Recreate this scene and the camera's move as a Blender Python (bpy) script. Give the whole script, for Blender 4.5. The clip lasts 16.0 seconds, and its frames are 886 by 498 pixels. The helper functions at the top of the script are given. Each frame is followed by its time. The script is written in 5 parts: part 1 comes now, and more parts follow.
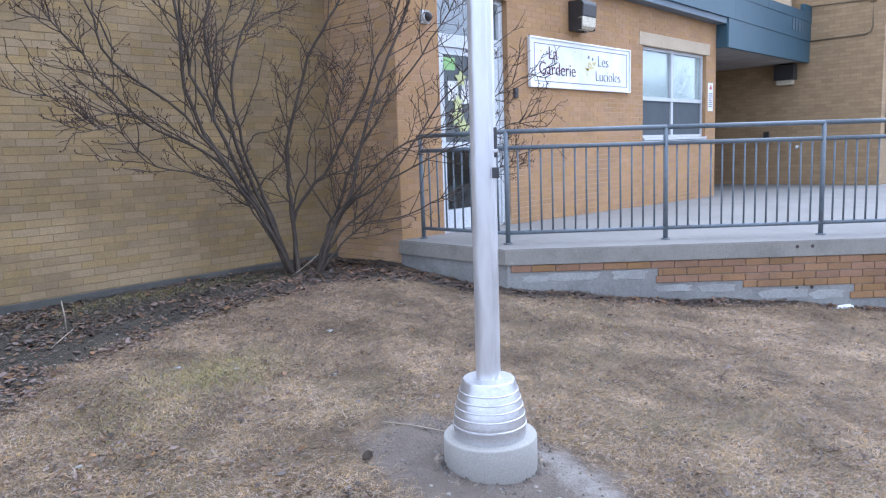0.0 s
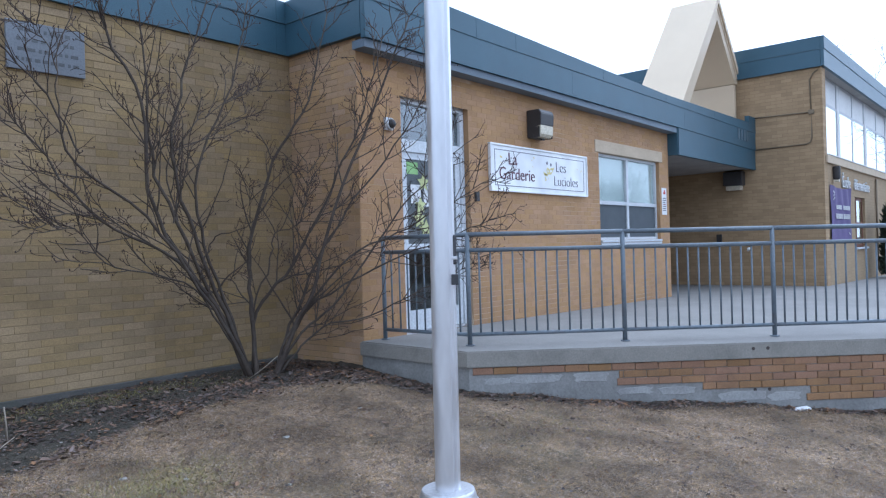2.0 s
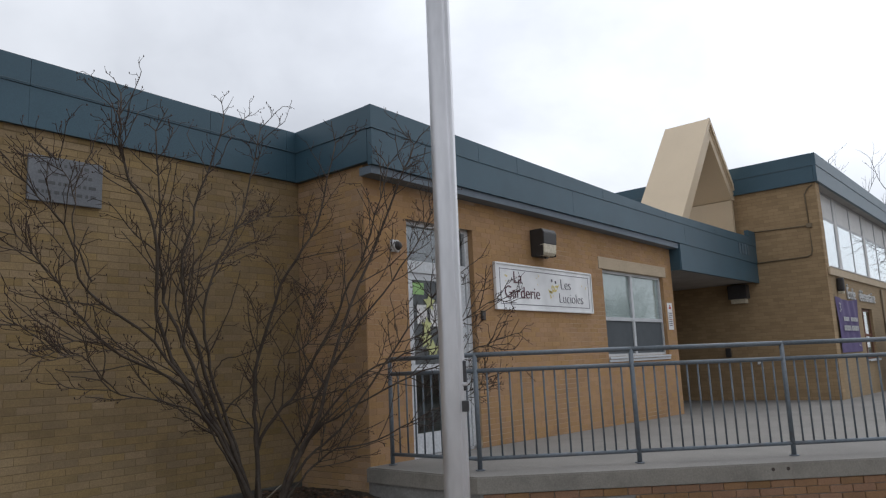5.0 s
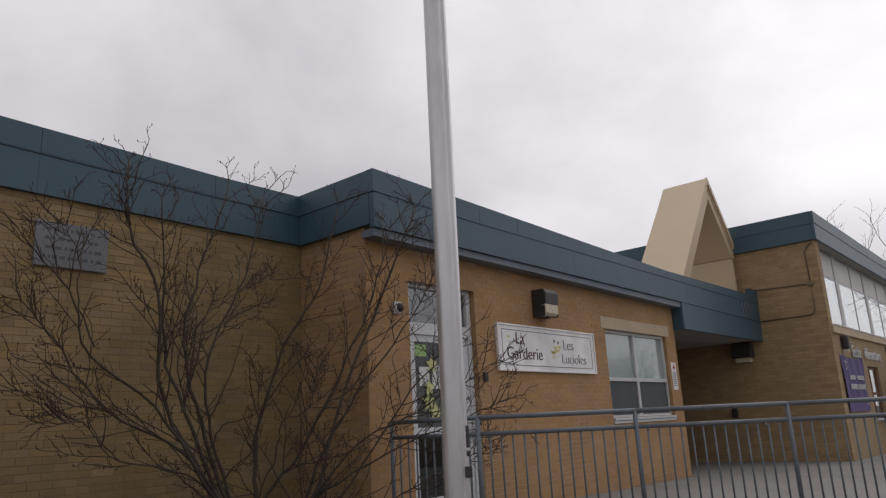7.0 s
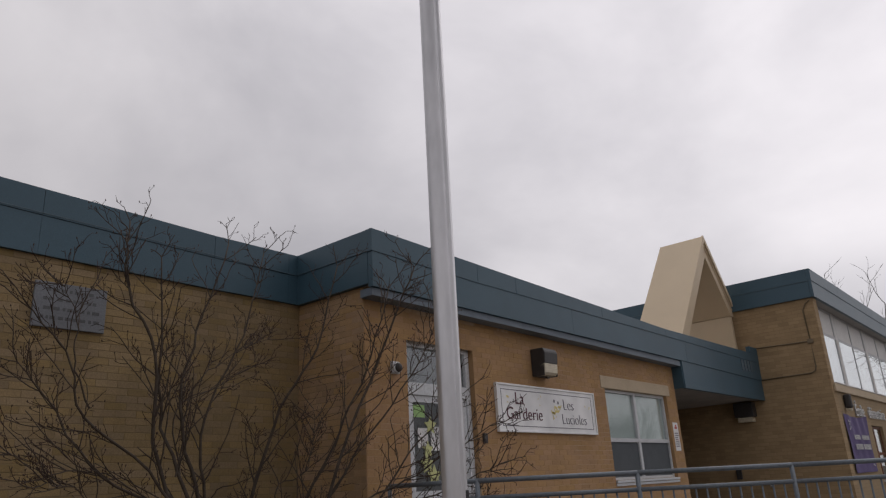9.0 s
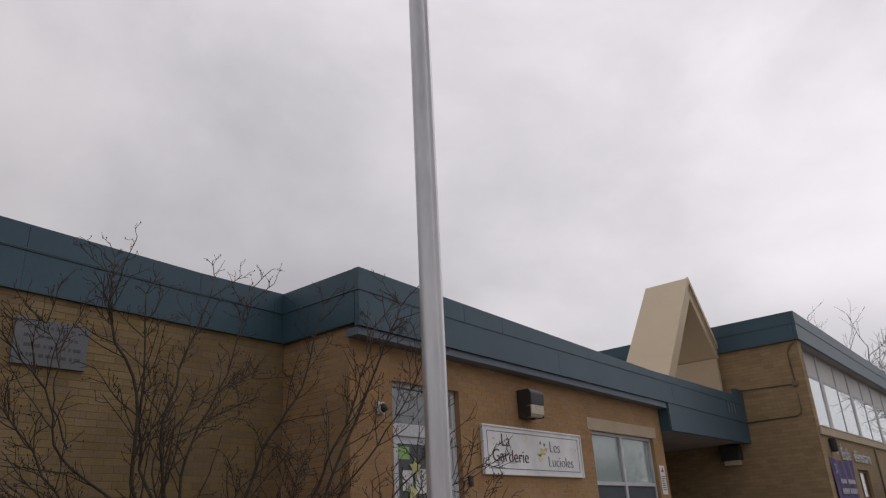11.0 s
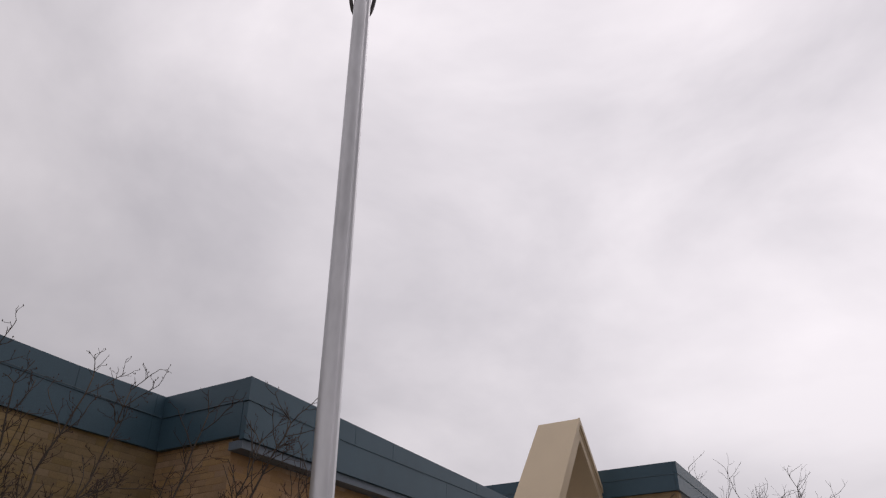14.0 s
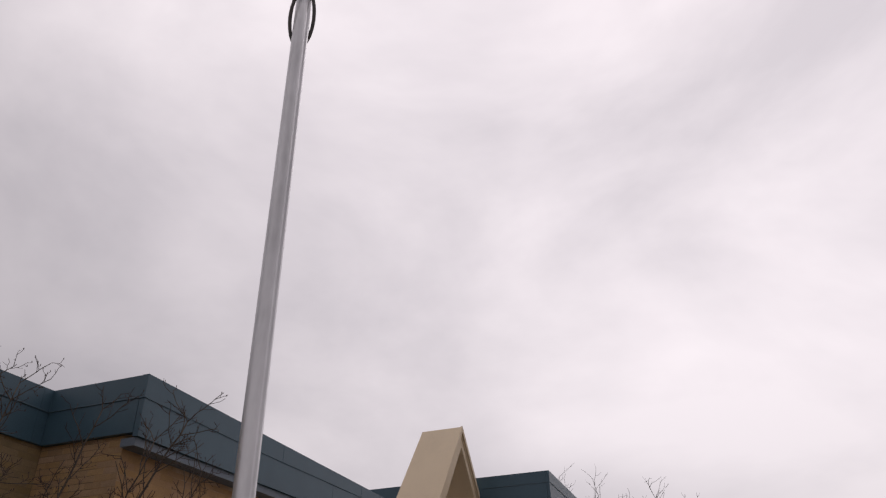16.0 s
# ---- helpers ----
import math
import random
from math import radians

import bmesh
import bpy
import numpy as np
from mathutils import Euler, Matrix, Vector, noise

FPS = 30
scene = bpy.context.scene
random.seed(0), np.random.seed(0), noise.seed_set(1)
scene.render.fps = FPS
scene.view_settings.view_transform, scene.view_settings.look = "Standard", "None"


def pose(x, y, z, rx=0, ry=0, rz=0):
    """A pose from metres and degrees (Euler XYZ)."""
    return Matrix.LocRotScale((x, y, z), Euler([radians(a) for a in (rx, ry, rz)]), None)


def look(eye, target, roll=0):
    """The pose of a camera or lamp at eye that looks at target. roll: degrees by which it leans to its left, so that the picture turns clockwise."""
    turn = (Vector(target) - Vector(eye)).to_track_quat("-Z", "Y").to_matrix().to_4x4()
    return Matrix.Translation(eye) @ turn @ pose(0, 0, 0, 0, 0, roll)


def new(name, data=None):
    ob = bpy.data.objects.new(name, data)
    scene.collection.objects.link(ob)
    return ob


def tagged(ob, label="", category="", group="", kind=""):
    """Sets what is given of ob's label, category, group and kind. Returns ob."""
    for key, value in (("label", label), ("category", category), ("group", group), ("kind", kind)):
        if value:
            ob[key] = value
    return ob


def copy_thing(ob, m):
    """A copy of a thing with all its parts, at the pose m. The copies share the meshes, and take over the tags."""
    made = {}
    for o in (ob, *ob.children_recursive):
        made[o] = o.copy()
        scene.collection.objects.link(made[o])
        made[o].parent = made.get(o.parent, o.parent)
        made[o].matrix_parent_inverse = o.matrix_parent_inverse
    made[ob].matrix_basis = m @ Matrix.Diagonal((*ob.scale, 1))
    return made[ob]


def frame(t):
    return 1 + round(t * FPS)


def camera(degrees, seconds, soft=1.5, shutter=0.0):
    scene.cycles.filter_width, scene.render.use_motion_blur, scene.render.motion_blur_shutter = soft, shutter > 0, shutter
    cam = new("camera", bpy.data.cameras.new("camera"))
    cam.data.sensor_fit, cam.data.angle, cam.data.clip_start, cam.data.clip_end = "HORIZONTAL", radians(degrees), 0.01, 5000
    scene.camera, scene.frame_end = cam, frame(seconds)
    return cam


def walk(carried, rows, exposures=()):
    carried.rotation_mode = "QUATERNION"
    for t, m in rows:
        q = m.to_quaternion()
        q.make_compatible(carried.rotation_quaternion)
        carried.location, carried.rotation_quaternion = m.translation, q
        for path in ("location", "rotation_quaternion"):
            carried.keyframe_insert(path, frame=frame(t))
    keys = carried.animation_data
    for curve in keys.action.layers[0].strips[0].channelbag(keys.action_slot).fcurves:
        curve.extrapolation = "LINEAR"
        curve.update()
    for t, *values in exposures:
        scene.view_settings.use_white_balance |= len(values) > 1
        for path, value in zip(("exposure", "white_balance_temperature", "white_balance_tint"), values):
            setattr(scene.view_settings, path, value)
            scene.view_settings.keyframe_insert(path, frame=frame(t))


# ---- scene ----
import functools

# ---- camera and its path ----
cam = camera(63.24, 16.0, soft=1.25)


def aim(x, y, z, pitch, yaw, roll):
    p, w = radians(pitch), radians(yaw)
    way = Vector((math.cos(p) * math.cos(w), math.cos(p) * math.sin(w), math.sin(p)))
    return look((x, y, z), Vector((x, y, z)) + way, roll)


PATH = [
    (0.0, -5.216, -5.532, 0.922, -7.80, 43.48, -2.09),
    (0.5, -5.219, -5.538, 0.937, -7.31, 41.43, -2.14),
    (1.0, -5.221, -5.540, 0.946, -5.19, 40.93, -1.87),
    (1.5, -5.218, -5.541, 0.955, -2.75, 40.30, -1.58),
    (2.0, -5.217, -5.557, 0.958, -0.12, 40.33, -1.67),
    (2.5, -5.222, -5.545, 0.971, 1.80, 40.21, -1.48),
    (3.0, -5.233, -5.548, 0.981, 3.54, 40.30, -1.46),
    (3.5, -5.252, -5.561, 0.986, 4.86, 40.56, -1.59),
    (4.0, -5.250, -5.559, 0.988, 6.28, 40.52, -2.00),
    (6.5, -5.286, -5.597, 1.007, 12.86, 40.28, -2.94),
    (7.0, -5.295, -5.602, 1.009, 13.86, 40.25, -3.03),
    (7.5, -5.293, -5.595, 1.020, 14.76, 40.18, -3.09),
    (8.0, -5.299, -5.596, 1.016, 16.01, 40.12, -3.22),
    (8.5, -5.311, -5.604, 1.023, 17.23, 39.89, -3.23),
    (9.0, -5.318, -5.614, 1.016, 18.46, 39.81, -3.31),
    (11.5, -5.333, -5.608, 1.023, 22.70, 37.09, -2.79),
    (12.0, -5.334, -5.610, 1.033, 24.29, 35.04, -2.17),
    (12.5, -5.323, -5.608, 1.046, 25.88, 32.99, -1.87),
    (13.0, -5.336, -5.624, 1.058, 27.74, 32.02, -1.36),
    (13.5, -5.353, -5.628, 1.052, 29.71, 30.87, -1.50),
    (14.0, -5.384, -5.612, 1.063, 30.57, 29.73, -0.40),
    (14.5, -5.457, -5.541, 1.105, 31.27, 24.85, -0.93),
    (15.0, -5.561, -5.479, 1.072, 30.80, 19.22, -1.44),
    (15.5, -5.717, -5.559, 1.008, 30.64, 17.58, -1.61),
    (16.0, -5.809, -5.645, 0.949, 30.84, 19.75, -1.43),
]
EXPOSURES = [
    (0.0, 1.57, 4980, 12),
    (1.5, 1.47, 4880, 11),
    (2.0, 1.06, 4850, 8),
    (2.5, 0.82, 4750, 2),
    (3.0, 0.50, 4700, -6),
    (3.5, 0.43, 5350, 3),
    (4.2, 0.30, 5750, 6),
    (6.3, -0.12, 6450, 14),
    (9.0, -0.44, 6500, 15),
    (12.0, -0.46, 6500, 16),
    (13.5, -0.43, 6500, 17),
    (14.2, -0.50, 6550, 18),
    (16.0, -0.50, 6650, 20),
]
walk(cam, [(r[0], aim(*r[1:])) for r in PATH], EXPOSURES)

# ---- world, sun ----
SUN_EL, SUN_AZ = radians(58), radians(-8)
world = bpy.data.worlds.new("overcast_sky")
scene.world = world
world.use_nodes = True
wt = world.node_tree
wt.nodes.clear()


def wnode(kind, **kw):
    n = wt.nodes.new(kind)
    for k, v in kw.items():
        n.inputs[k].default_value = v
    return n


w_out = wnode("ShaderNodeOutputWorld")
w_bg = wnode("ShaderNodeBackground", Strength=1.0)
w_co = wnode("ShaderNodeTexCoord")
w_map = wnode("ShaderNodeMapping")
w_map.inputs["Location"].default_value = (0.9, 2.3, 0.4)
w_map.inputs["Scale"].default_value = (1.0, 1.0, 1.7)
w_n1 = wnode("ShaderNodeTexNoise", Scale=1.7, Detail=6.0, Roughness=0.52, Distortion=0.25)
w_ramp = wnode("ShaderNodeValToRGB")
w_ramp.color_ramp.elements[0].position = 0.34
w_ramp.color_ramp.elements[0].color = (0.63, 0.625, 0.64, 1)
w_ramp.color_ramp.elements[1].position = 0.66
w_ramp.color_ramp.elements[1].color = (1.0, 0.985, 0.985, 1)
# thin cloud is brighter towards the hidden sun
w_dot = wnode("ShaderNodeVectorMath")
w_dot.operation = "DOT_PRODUCT"
w_dot.inputs[1].default_value = (math.cos(SUN_EL) * math.cos(SUN_AZ), math.cos(SUN_EL) * math.sin(SUN_AZ), math.sin(SUN_EL))
w_half = wnode("ShaderNodeMath")
w_half.operation = "MULTIPLY_ADD"
w_half.inputs[1].default_value, w_half.inputs[2].default_value = 0.5, 0.5
w_glow = wnode("ShaderNodeValToRGB")
w_glow.color_ramp.interpolation = "B_SPLINE"
# the first stop lifts the sky opposite the sun, as fill for the walls
for p, v in ((0.0, 0.60), (0.50, 0.52), (0.66, 0.50), (0.74, 0.55), (0.80, 0.66), (0.86, 0.78), (0.95, 0.95), (1.0, 1.0)):
    e = w_glow.color_ramp.elements[0] if p == 0 else w_glow.color_ramp.elements[-1] if p == 1 else w_glow.color_ramp.elements.new(p)
    e.color = (v, v, v, 1)
w_gain = wnode("ShaderNodeMath")
w_gain.operation = "MULTIPLY"
w_gain.inputs[1].default_value = 1.6
w_lit = wnode("ShaderNodeVectorMath")
w_lit.operation = "SCALE"
wt.links.new(w_co.outputs["Generated"], w_dot.inputs[0])
wt.links.new(w_dot.outputs["Value"], w_half.inputs[0])
wt.links.new(w_half.outputs[0], w_glow.inputs["Fac"])
wt.links.new(w_glow.outputs["Color"], w_gain.inputs[0])
wt.links.new(w_gain.outputs[0], w_lit.inputs["Scale"])
wt.links.new(w_ramp.outputs["Color"], w_lit.inputs[0])
w_sky = wnode("ShaderNodeTexSky")
w_sky.sky_type = "NISHITA"
w_sky.sun_disc = False
w_sky.sun_elevation, w_sky.sun_rotation = SUN_EL, radians(90) - SUN_AZ
w_skys = wnode("ShaderNodeMix")
w_skys.data_type, w_skys.blend_type = "RGBA", "MULTIPLY"
w_skys.inputs[0].default_value = 1.0
w_skys.inputs[7].default_value = (0.1, 0.1, 0.1, 1)
w_mix = wnode("ShaderNodeMix")
w_mix.data_type = "RGBA"
w_mix.inputs[0].default_value = 0.93
wt.links.new(w_co.outputs["Generated"], w_map.inputs["Vector"])
wt.links.new(w_map.outputs["Vector"], w_n1.inputs["Vector"])
wt.links.new(w_n1.outputs["Fac"], w_ramp.inputs["Fac"])
wt.links.new(w_sky.outputs["Color"], w_skys.inputs[6])
wt.links.new(w_skys.outputs[2], w_mix.inputs[6])
wt.links.new(w_lit.outputs[0], w_mix.inputs[7])
wt.links.new(w_mix.outputs[2], w_bg.inputs["Color"])
wt.links.new(w_bg.outputs["Background"], w_out.inputs["Surface"])

sun_data = bpy.data.lights.new("sun", "SUN")
sun_data.energy, sun_data.angle, sun_data.color = 0.6, radians(50), (1.0, 0.97, 0.93)
sun = new("sun", sun_data)
sun_way = Vector((math.cos(SUN_EL) * math.cos(SUN_AZ), math.cos(SUN_EL) * math.sin(SUN_AZ), math.sin(SUN_EL)))
sun.matrix_world = look(sun_way * 60, (0, 0, 0))


# ---- materials ----
def material(name, base, other=None, rough=0.8, metal=0.0, scale=3.0, fine=60.0, bump=0.15, vary=0.0, stain=None, stain_scale=0.8,
             stain_amount=0.0, dist=0.01, stretch=(1, 1, 1), spec=0.4, vary_hue=0.0):
    """Two scales of colour change, an optional stain, a change from piece to piece, and a fine relief."""
    m = bpy.data.materials.new(name)
    m.use_nodes = True
    nt = m.node_tree
    b = nt.nodes["Principled BSDF"]
    b.inputs["Roughness"].default_value, b.inputs["Metallic"].default_value = rough, metal
    b.inputs["Specular IOR Level"].default_value = spec

    def node(kind, **kw):
        n = nt.nodes.new(kind)
        for k, v in kw.items():
            n.inputs[k].default_value = v
        return n

    def mix(a, c, fac, blend="MIX"):
        n = node("ShaderNodeMix")
        n.data_type, n.blend_type = "RGBA", blend
        for slot, v in ((0, fac), (6, a), (7, c)):
            if hasattr(v, "is_linked"):
                nt.links.new(v, n.inputs[slot])
            elif slot == 0:
                n.inputs[0].default_value = v
            else:
                n.inputs[slot].default_value = (*v, 1)
        return n.outputs[2]

    def stretch_range(v, a, c, lo=0.0, hi=1.0):
        n = node("ShaderNodeMapRange")
        for i, x in enumerate((a, c, lo, hi)):
            n.inputs[i + 1].default_value = x
        nt.links.new(v, n.inputs[0])
        return n.outputs[0]

    geo = node("ShaderNodeNewGeometry")
    mp = node("ShaderNodeMapping")
    mp.inputs["Scale"].default_value = stretch
    nt.links.new(geo.outputs["Position"], mp.inputs["Vector"])
    coarse = node("ShaderNodeTexNoise", Scale=scale, Detail=4.0, Roughness=0.6)
    grain = node("ShaderNodeTexNoise", Scale=fine, Detail=3.0, Roughness=0.65)
    for n in (coarse, grain):
        nt.links.new(mp.outputs["Vector"], n.inputs["Vector"])
    other = other or tuple(c * 0.75 for c in base)
    col = mix(base, other, stretch_range(coarse.outputs["Fac"], 0.35, 0.65))
    g = stretch_range(grain.outputs["Fac"], 0.3, 0.7, 0.82, 1.15)
    comb = node("ShaderNodeCombineColor")
    for i in range(3):
        nt.links.new(g, comb.inputs[i])
    col = mix(col, comb.outputs[0], 1.0, "MULTIPLY")
    if vary:
        info = node("ShaderNodeObjectInfo")
        add = node("ShaderNodeMath")
        add.operation = "ADD"
        nt.links.new(info.outputs["Random"], add.inputs[0])
        nt.links.new(geo.outputs["Random Per Island"], add.inputs[1])
        fr = node("ShaderNodeMath")
        fr.operation = "FRACT"
        nt.links.new(add.outputs[0], fr.inputs[0])
        hsv = node("ShaderNodeHueSaturation")
        nt.links.new(stretch_range(fr.outputs[0], 0, 1, 1 - vary, 1 + vary), hsv.inputs["Value"])
        mul = node("ShaderNodeMath")
        mul.operation = "MULTIPLY"
        mul.inputs[1].default_value = 7.31
        nt.links.new(fr.outputs[0], mul.inputs[0])
        fr2 = node("ShaderNodeMath")
        fr2.operation = "FRACT"
        nt.links.new(mul.outputs[0], fr2.inputs[0])
        nt.links.new(stretch_range(fr2.outputs[0], 0, 1, 0.5 - vary_hue, 0.5 + vary_hue), hsv.inputs["Hue"])
        nt.links.new(stretch_range(fr2.outputs[0], 0, 1, 1 - vary, 1 + vary * 0.6), hsv.inputs["Saturation"])
        nt.links.new(col, hsv.inputs["Color"])
        col = hsv.outputs[0]
    if stain_amount:
        sn = node("ShaderNodeTexNoise", Scale=stain_scale, Detail=6.0, Roughness=0.7, Distortion=0.8)
        nt.links.new(mp.outputs["Vector"], sn.inputs["Vector"])
        col = mix(col, stain or tuple(c * 0.5 for c in base), stretch_range(sn.outputs["Fac"], 0.5, 0.72, 0.0, stain_amount))
    nt.links.new(col, b.inputs["Base Color"])
    nt.links.new(stretch_range(grain.outputs["Fac"], 0.3, 0.7, max(rough - 0.08, 0.02), min(rough + 0.08, 1.0)), b.inputs["Roughness"])
    if bump:
        bp = node("ShaderNodeBump", Strength=bump, Distance=dist)
        nt.links.new(grain.outputs["Fac"], bp.inputs["Height"])
        nt.links.new(bp.outputs["Normal"], b.inputs["Normal"])
    return m


def brick_field(name, c1, c2, mortar, width, height, axis="x"):
    """Brickwork too far off to be built piece by piece."""
    m = material(name, c1, c2, rough=0.9, bump=0)
    nt = m.node_tree
    b = nt.nodes["Principled BSDF"]
    geo = nt.nodes.new("ShaderNodeNewGeometry")
    sep = nt.nodes.new("ShaderNodeSeparateXYZ")
    com = nt.nodes.new("ShaderNodeCombineXYZ")
    nt.links.new(geo.outputs["Position"], sep.inputs[0])
    nt.links.new(sep.outputs["X" if axis == "x" else "Y"], com.inputs["X"])
    nt.links.new(sep.outputs["Z"], com.inputs["Y"])
    br = nt.nodes.new("ShaderNodeTexBrick")
    br.inputs["Scale"].default_value = 1.0
    br.inputs["Brick Width"].default_value, br.inputs["Row Height"].default_value = width, height
    br.inputs["Mortar Size"].default_value, br.inputs["Mortar Smooth"].default_value = 0.005, 0.3
    br.inputs["Color1"].default_value, br.inputs["Color2"].default_value, br.inputs["Mortar"].default_value = (*c1, 1), (*c2, 1), (*mortar, 1)
    nt.links.new(com.outputs[0], br.inputs["Vector"])
    old = b.inputs["Base Color"].links[0].from_socket
    mx = nt.nodes.new("ShaderNodeMix")
    mx.data_type = "RGBA"
    mx.inputs[0].default_value = 0.65
    nt.links.new(old, mx.inputs[6])
    nt.links.new(br.outputs["Color"], mx.inputs[7])
    nt.links.new(mx.outputs[2], b.inputs["Base Color"])
    bp = nt.nodes.new("ShaderNodeBump")
    bp.inputs["Strength"].default_value, bp.inputs["Distance"].default_value = 0.5, 0.006
    bp.invert = True
    nt.links.new(br.outputs["Fac"], bp.inputs["Height"])
    nt.links.new(bp.outputs["Normal"], b.inputs["Normal"])
    return m


def glass(name, mirror, tint):
    """A coated pane: it mirrors a share of what stands before it and lets the rest through, tinted."""
    m = bpy.data.materials.new(name)
    m.use_nodes = True
    nt = m.node_tree
    nt.nodes.clear()
    out = nt.nodes.new("ShaderNodeOutputMaterial")
    gl = nt.nodes.new("ShaderNodeBsdfGlossy")
    gl.inputs["Roughness"].default_value = 0.02
    gl.inputs["Color"].default_value = (0.93, 0.96, 0.97, 1)
    tr = nt.nodes.new("ShaderNodeBsdfTransparent")
    tr.inputs["Color"].default_value = (*tint, 1)
    lw = nt.nodes.new("ShaderNodeLayerWeight")
    fr = nt.nodes.new("ShaderNodeMath")
    fr.operation = "POWER"
    fr.inputs[1].default_value = 5.0
    nt.links.new(lw.outputs["Facing"], fr.inputs[0])
    add = nt.nodes.new("ShaderNodeMath")
    add.operation, add.use_clamp = "ADD", True
    add.inputs[1].default_value = mirror
    mx = nt.nodes.new("ShaderNodeMixShader")
    nt.links.new(fr.outputs[0], add.inputs[0])
    nt.links.new(add.outputs[0], mx.inputs[0])
    nt.links.new(tr.outputs[0], mx.inputs[1])
    nt.links.new(gl.outputs[0], mx.inputs[2])
    nt.links.new(mx.outputs[0], out.inputs["Surface"])
    return m


M_BRICK_W = material("yellow_brick", (0.302, 0.216, 0.106), (0.242, 0.172, 0.086), rough=0.9, scale=1.6, fine=90, bump=0.25, vary=0.12, vary_hue=0.003, stain=(0.14, 0.103, 0.058), stain_scale=0.6, stain_amount=0.5)
M_BRICK_J = material("reddish_return_brick", (0.425, 0.278, 0.147), (0.355, 0.230, 0.122), rough=0.9, scale=1.6, fine=90, bump=0.25, vary=0.12, vary_hue=0.004, stain=(0.21, 0.14, 0.08), stain_scale=0.6, stain_amount=0.4)
M_BRICK_F = material("orange_buff_brick", (0.412, 0.250, 0.123), (0.352, 0.211, 0.101), rough=0.9, scale=1.6, fine=90, bump=0.2, vary=0.07, vary_hue=0.004, stain=(0.25, 0.150, 0.078), stain_scale=0.8, stain_amount=0.3)
M_BRICK_R = material("orange_ramp_brick", (0.295, 0.168, 0.086), (0.240, 0.137, 0.072), rough=0.9, scale=2.5, fine=80, bump=0.3, vary=0.10, vary_hue=0.008, stain=(0.12, 0.08, 0.055), stain_scale=1.0, stain_amount=0.55)
M_MORTAR = material("brown_mortar", (0.240, 0.176, 0.096), (0.192, 0.140, 0.077), rough=0.95, scale=2, fine=120, bump=0.2)
M_MORTAR_F = material("buff_mortar", (0.400, 0.248, 0.124), (0.335, 0.206, 0.102), rough=0.95, scale=1.3, fine=120, bump=0.2, stain=(0.60, 0.50, 0.38), stain_scale=0.8, stain_amount=0.9)
M_BRICK_S = brick_field("school_side_brick", (0.40, 0.280, 0.155), (0.275, 0.190, 0.103), (0.235, 0.165, 0.095), 0.235, 0.078, "y")
M_BRICK_SF = brick_field("school_front_brick", (0.34, 0.25, 0.145), (0.29, 0.21, 0.12), (0.24, 0.18, 0.11), 0.235, 0.078, "x")
M_CONC = material("weathered_concrete", (0.285, 0.268, 0.236), (0.215, 0.203, 0.180), rough=0.92, scale=1.3, fine=70, bump=0.3, stain=(0.12, 0.112, 0.098), stain_scale=1.1, stain_amount=0.65)
M_CONC_TOP = material("concrete_paving", (0.238, 0.225, 0.207), (0.197, 0.186, 0.172), rough=0.9, scale=0.7, fine=60, bump=0.2, stain=(0.155, 0.148, 0.137), stain_scale=0.9, stain_amount=0.5)
M_PARGE = material("patched_cement", (0.285, 0.28, 0.265), (0.205, 0.20, 0.19), rough=0.92, scale=1.6, fine=40, bump=0.3, stain=(0.11, 0.103, 0.092), stain_scale=1.3, stain_amount=0.6)
M_FOOTING = material("damp_dark_footing", (0.098, 0.094, 0.084), (0.070, 0.067, 0.061), rough=0.92, scale=2.5, fine=60, bump=0.3, stain=(0.045, 0.050, 0.036), stain_scale=1.5, stain_amount=0.5)
M_NUMBER = material("faded_number_paint", (0.105, 0.145, 0.175), rough=0.5, bump=0)
M_CEMENT = material("pale_patch_cement", (0.37, 0.365, 0.35), (0.29, 0.285, 0.275), rough=0.9, scale=2.5, fine=45, bump=0.3, stain=(0.19, 0.185, 0.175), stain_scale=2.5, stain_amount=0.45)
M_TEAL = material("teal_painted_metal", (0.046, 0.099, 0.136), (0.039, 0.085, 0.118), rough=0.44, scale=0.9, fine=140, bump=0.0, stain=(0.033, 0.068, 0.092), stain_scale=0.9, stain_amount=0.35, spec=0.45)
# lighter than the fascia: the lip's caught light is in this colour
M_DRIP = material("light_catching_teal_edge", (0.085, 0.135, 0.170), (0.07, 0.115, 0.148), rough=0.45, bump=0)
M_TEAL_TRIM = material("pale_blue_trim", (0.150, 0.186, 0.228), (0.124, 0.158, 0.196), rough=0.5, scale=1.2, fine=140, bump=0.0)
M_SOFFIT = material("soffit_panel", (0.40, 0.38, 0.36), rough=0.8, scale=1.0, fine=40, bump=0.05)
M_BEIGE = material("beige_cladding", (0.62, 0.50, 0.345), (0.58, 0.465, 0.32), rough=0.55, scale=0.7, fine=220, bump=0.0, stain=(0.44, 0.355, 0.245), stain_scale=0.7, stain_amount=0.2)
M_LINTEL = material("cast_stone_lintel", (0.52, 0.42, 0.30), (0.46, 0.37, 0.26), rough=0.85, scale=2.5, fine=60, bump=0.15)
M_RAIL = material("grey_blue_rail_paint", (0.145, 0.170, 0.195), (0.115, 0.138, 0.160), rough=0.48, scale=4, fine=45, bump=0.08, stain=(0.11, 0.062, 0.04), stain_scale=3.5, stain_amount=0.3)
M_ALU = material("satin_aluminium", (0.68, 0.68, 0.70), (0.60, 0.60, 0.62), rough=0.36, metal=0.65, scale=1.2, fine=9, bump=0.0, stretch=(1, 1, 0.25), stain=(0.52, 0.52, 0.53), stain_scale=1.2, stain_amount=0.35)
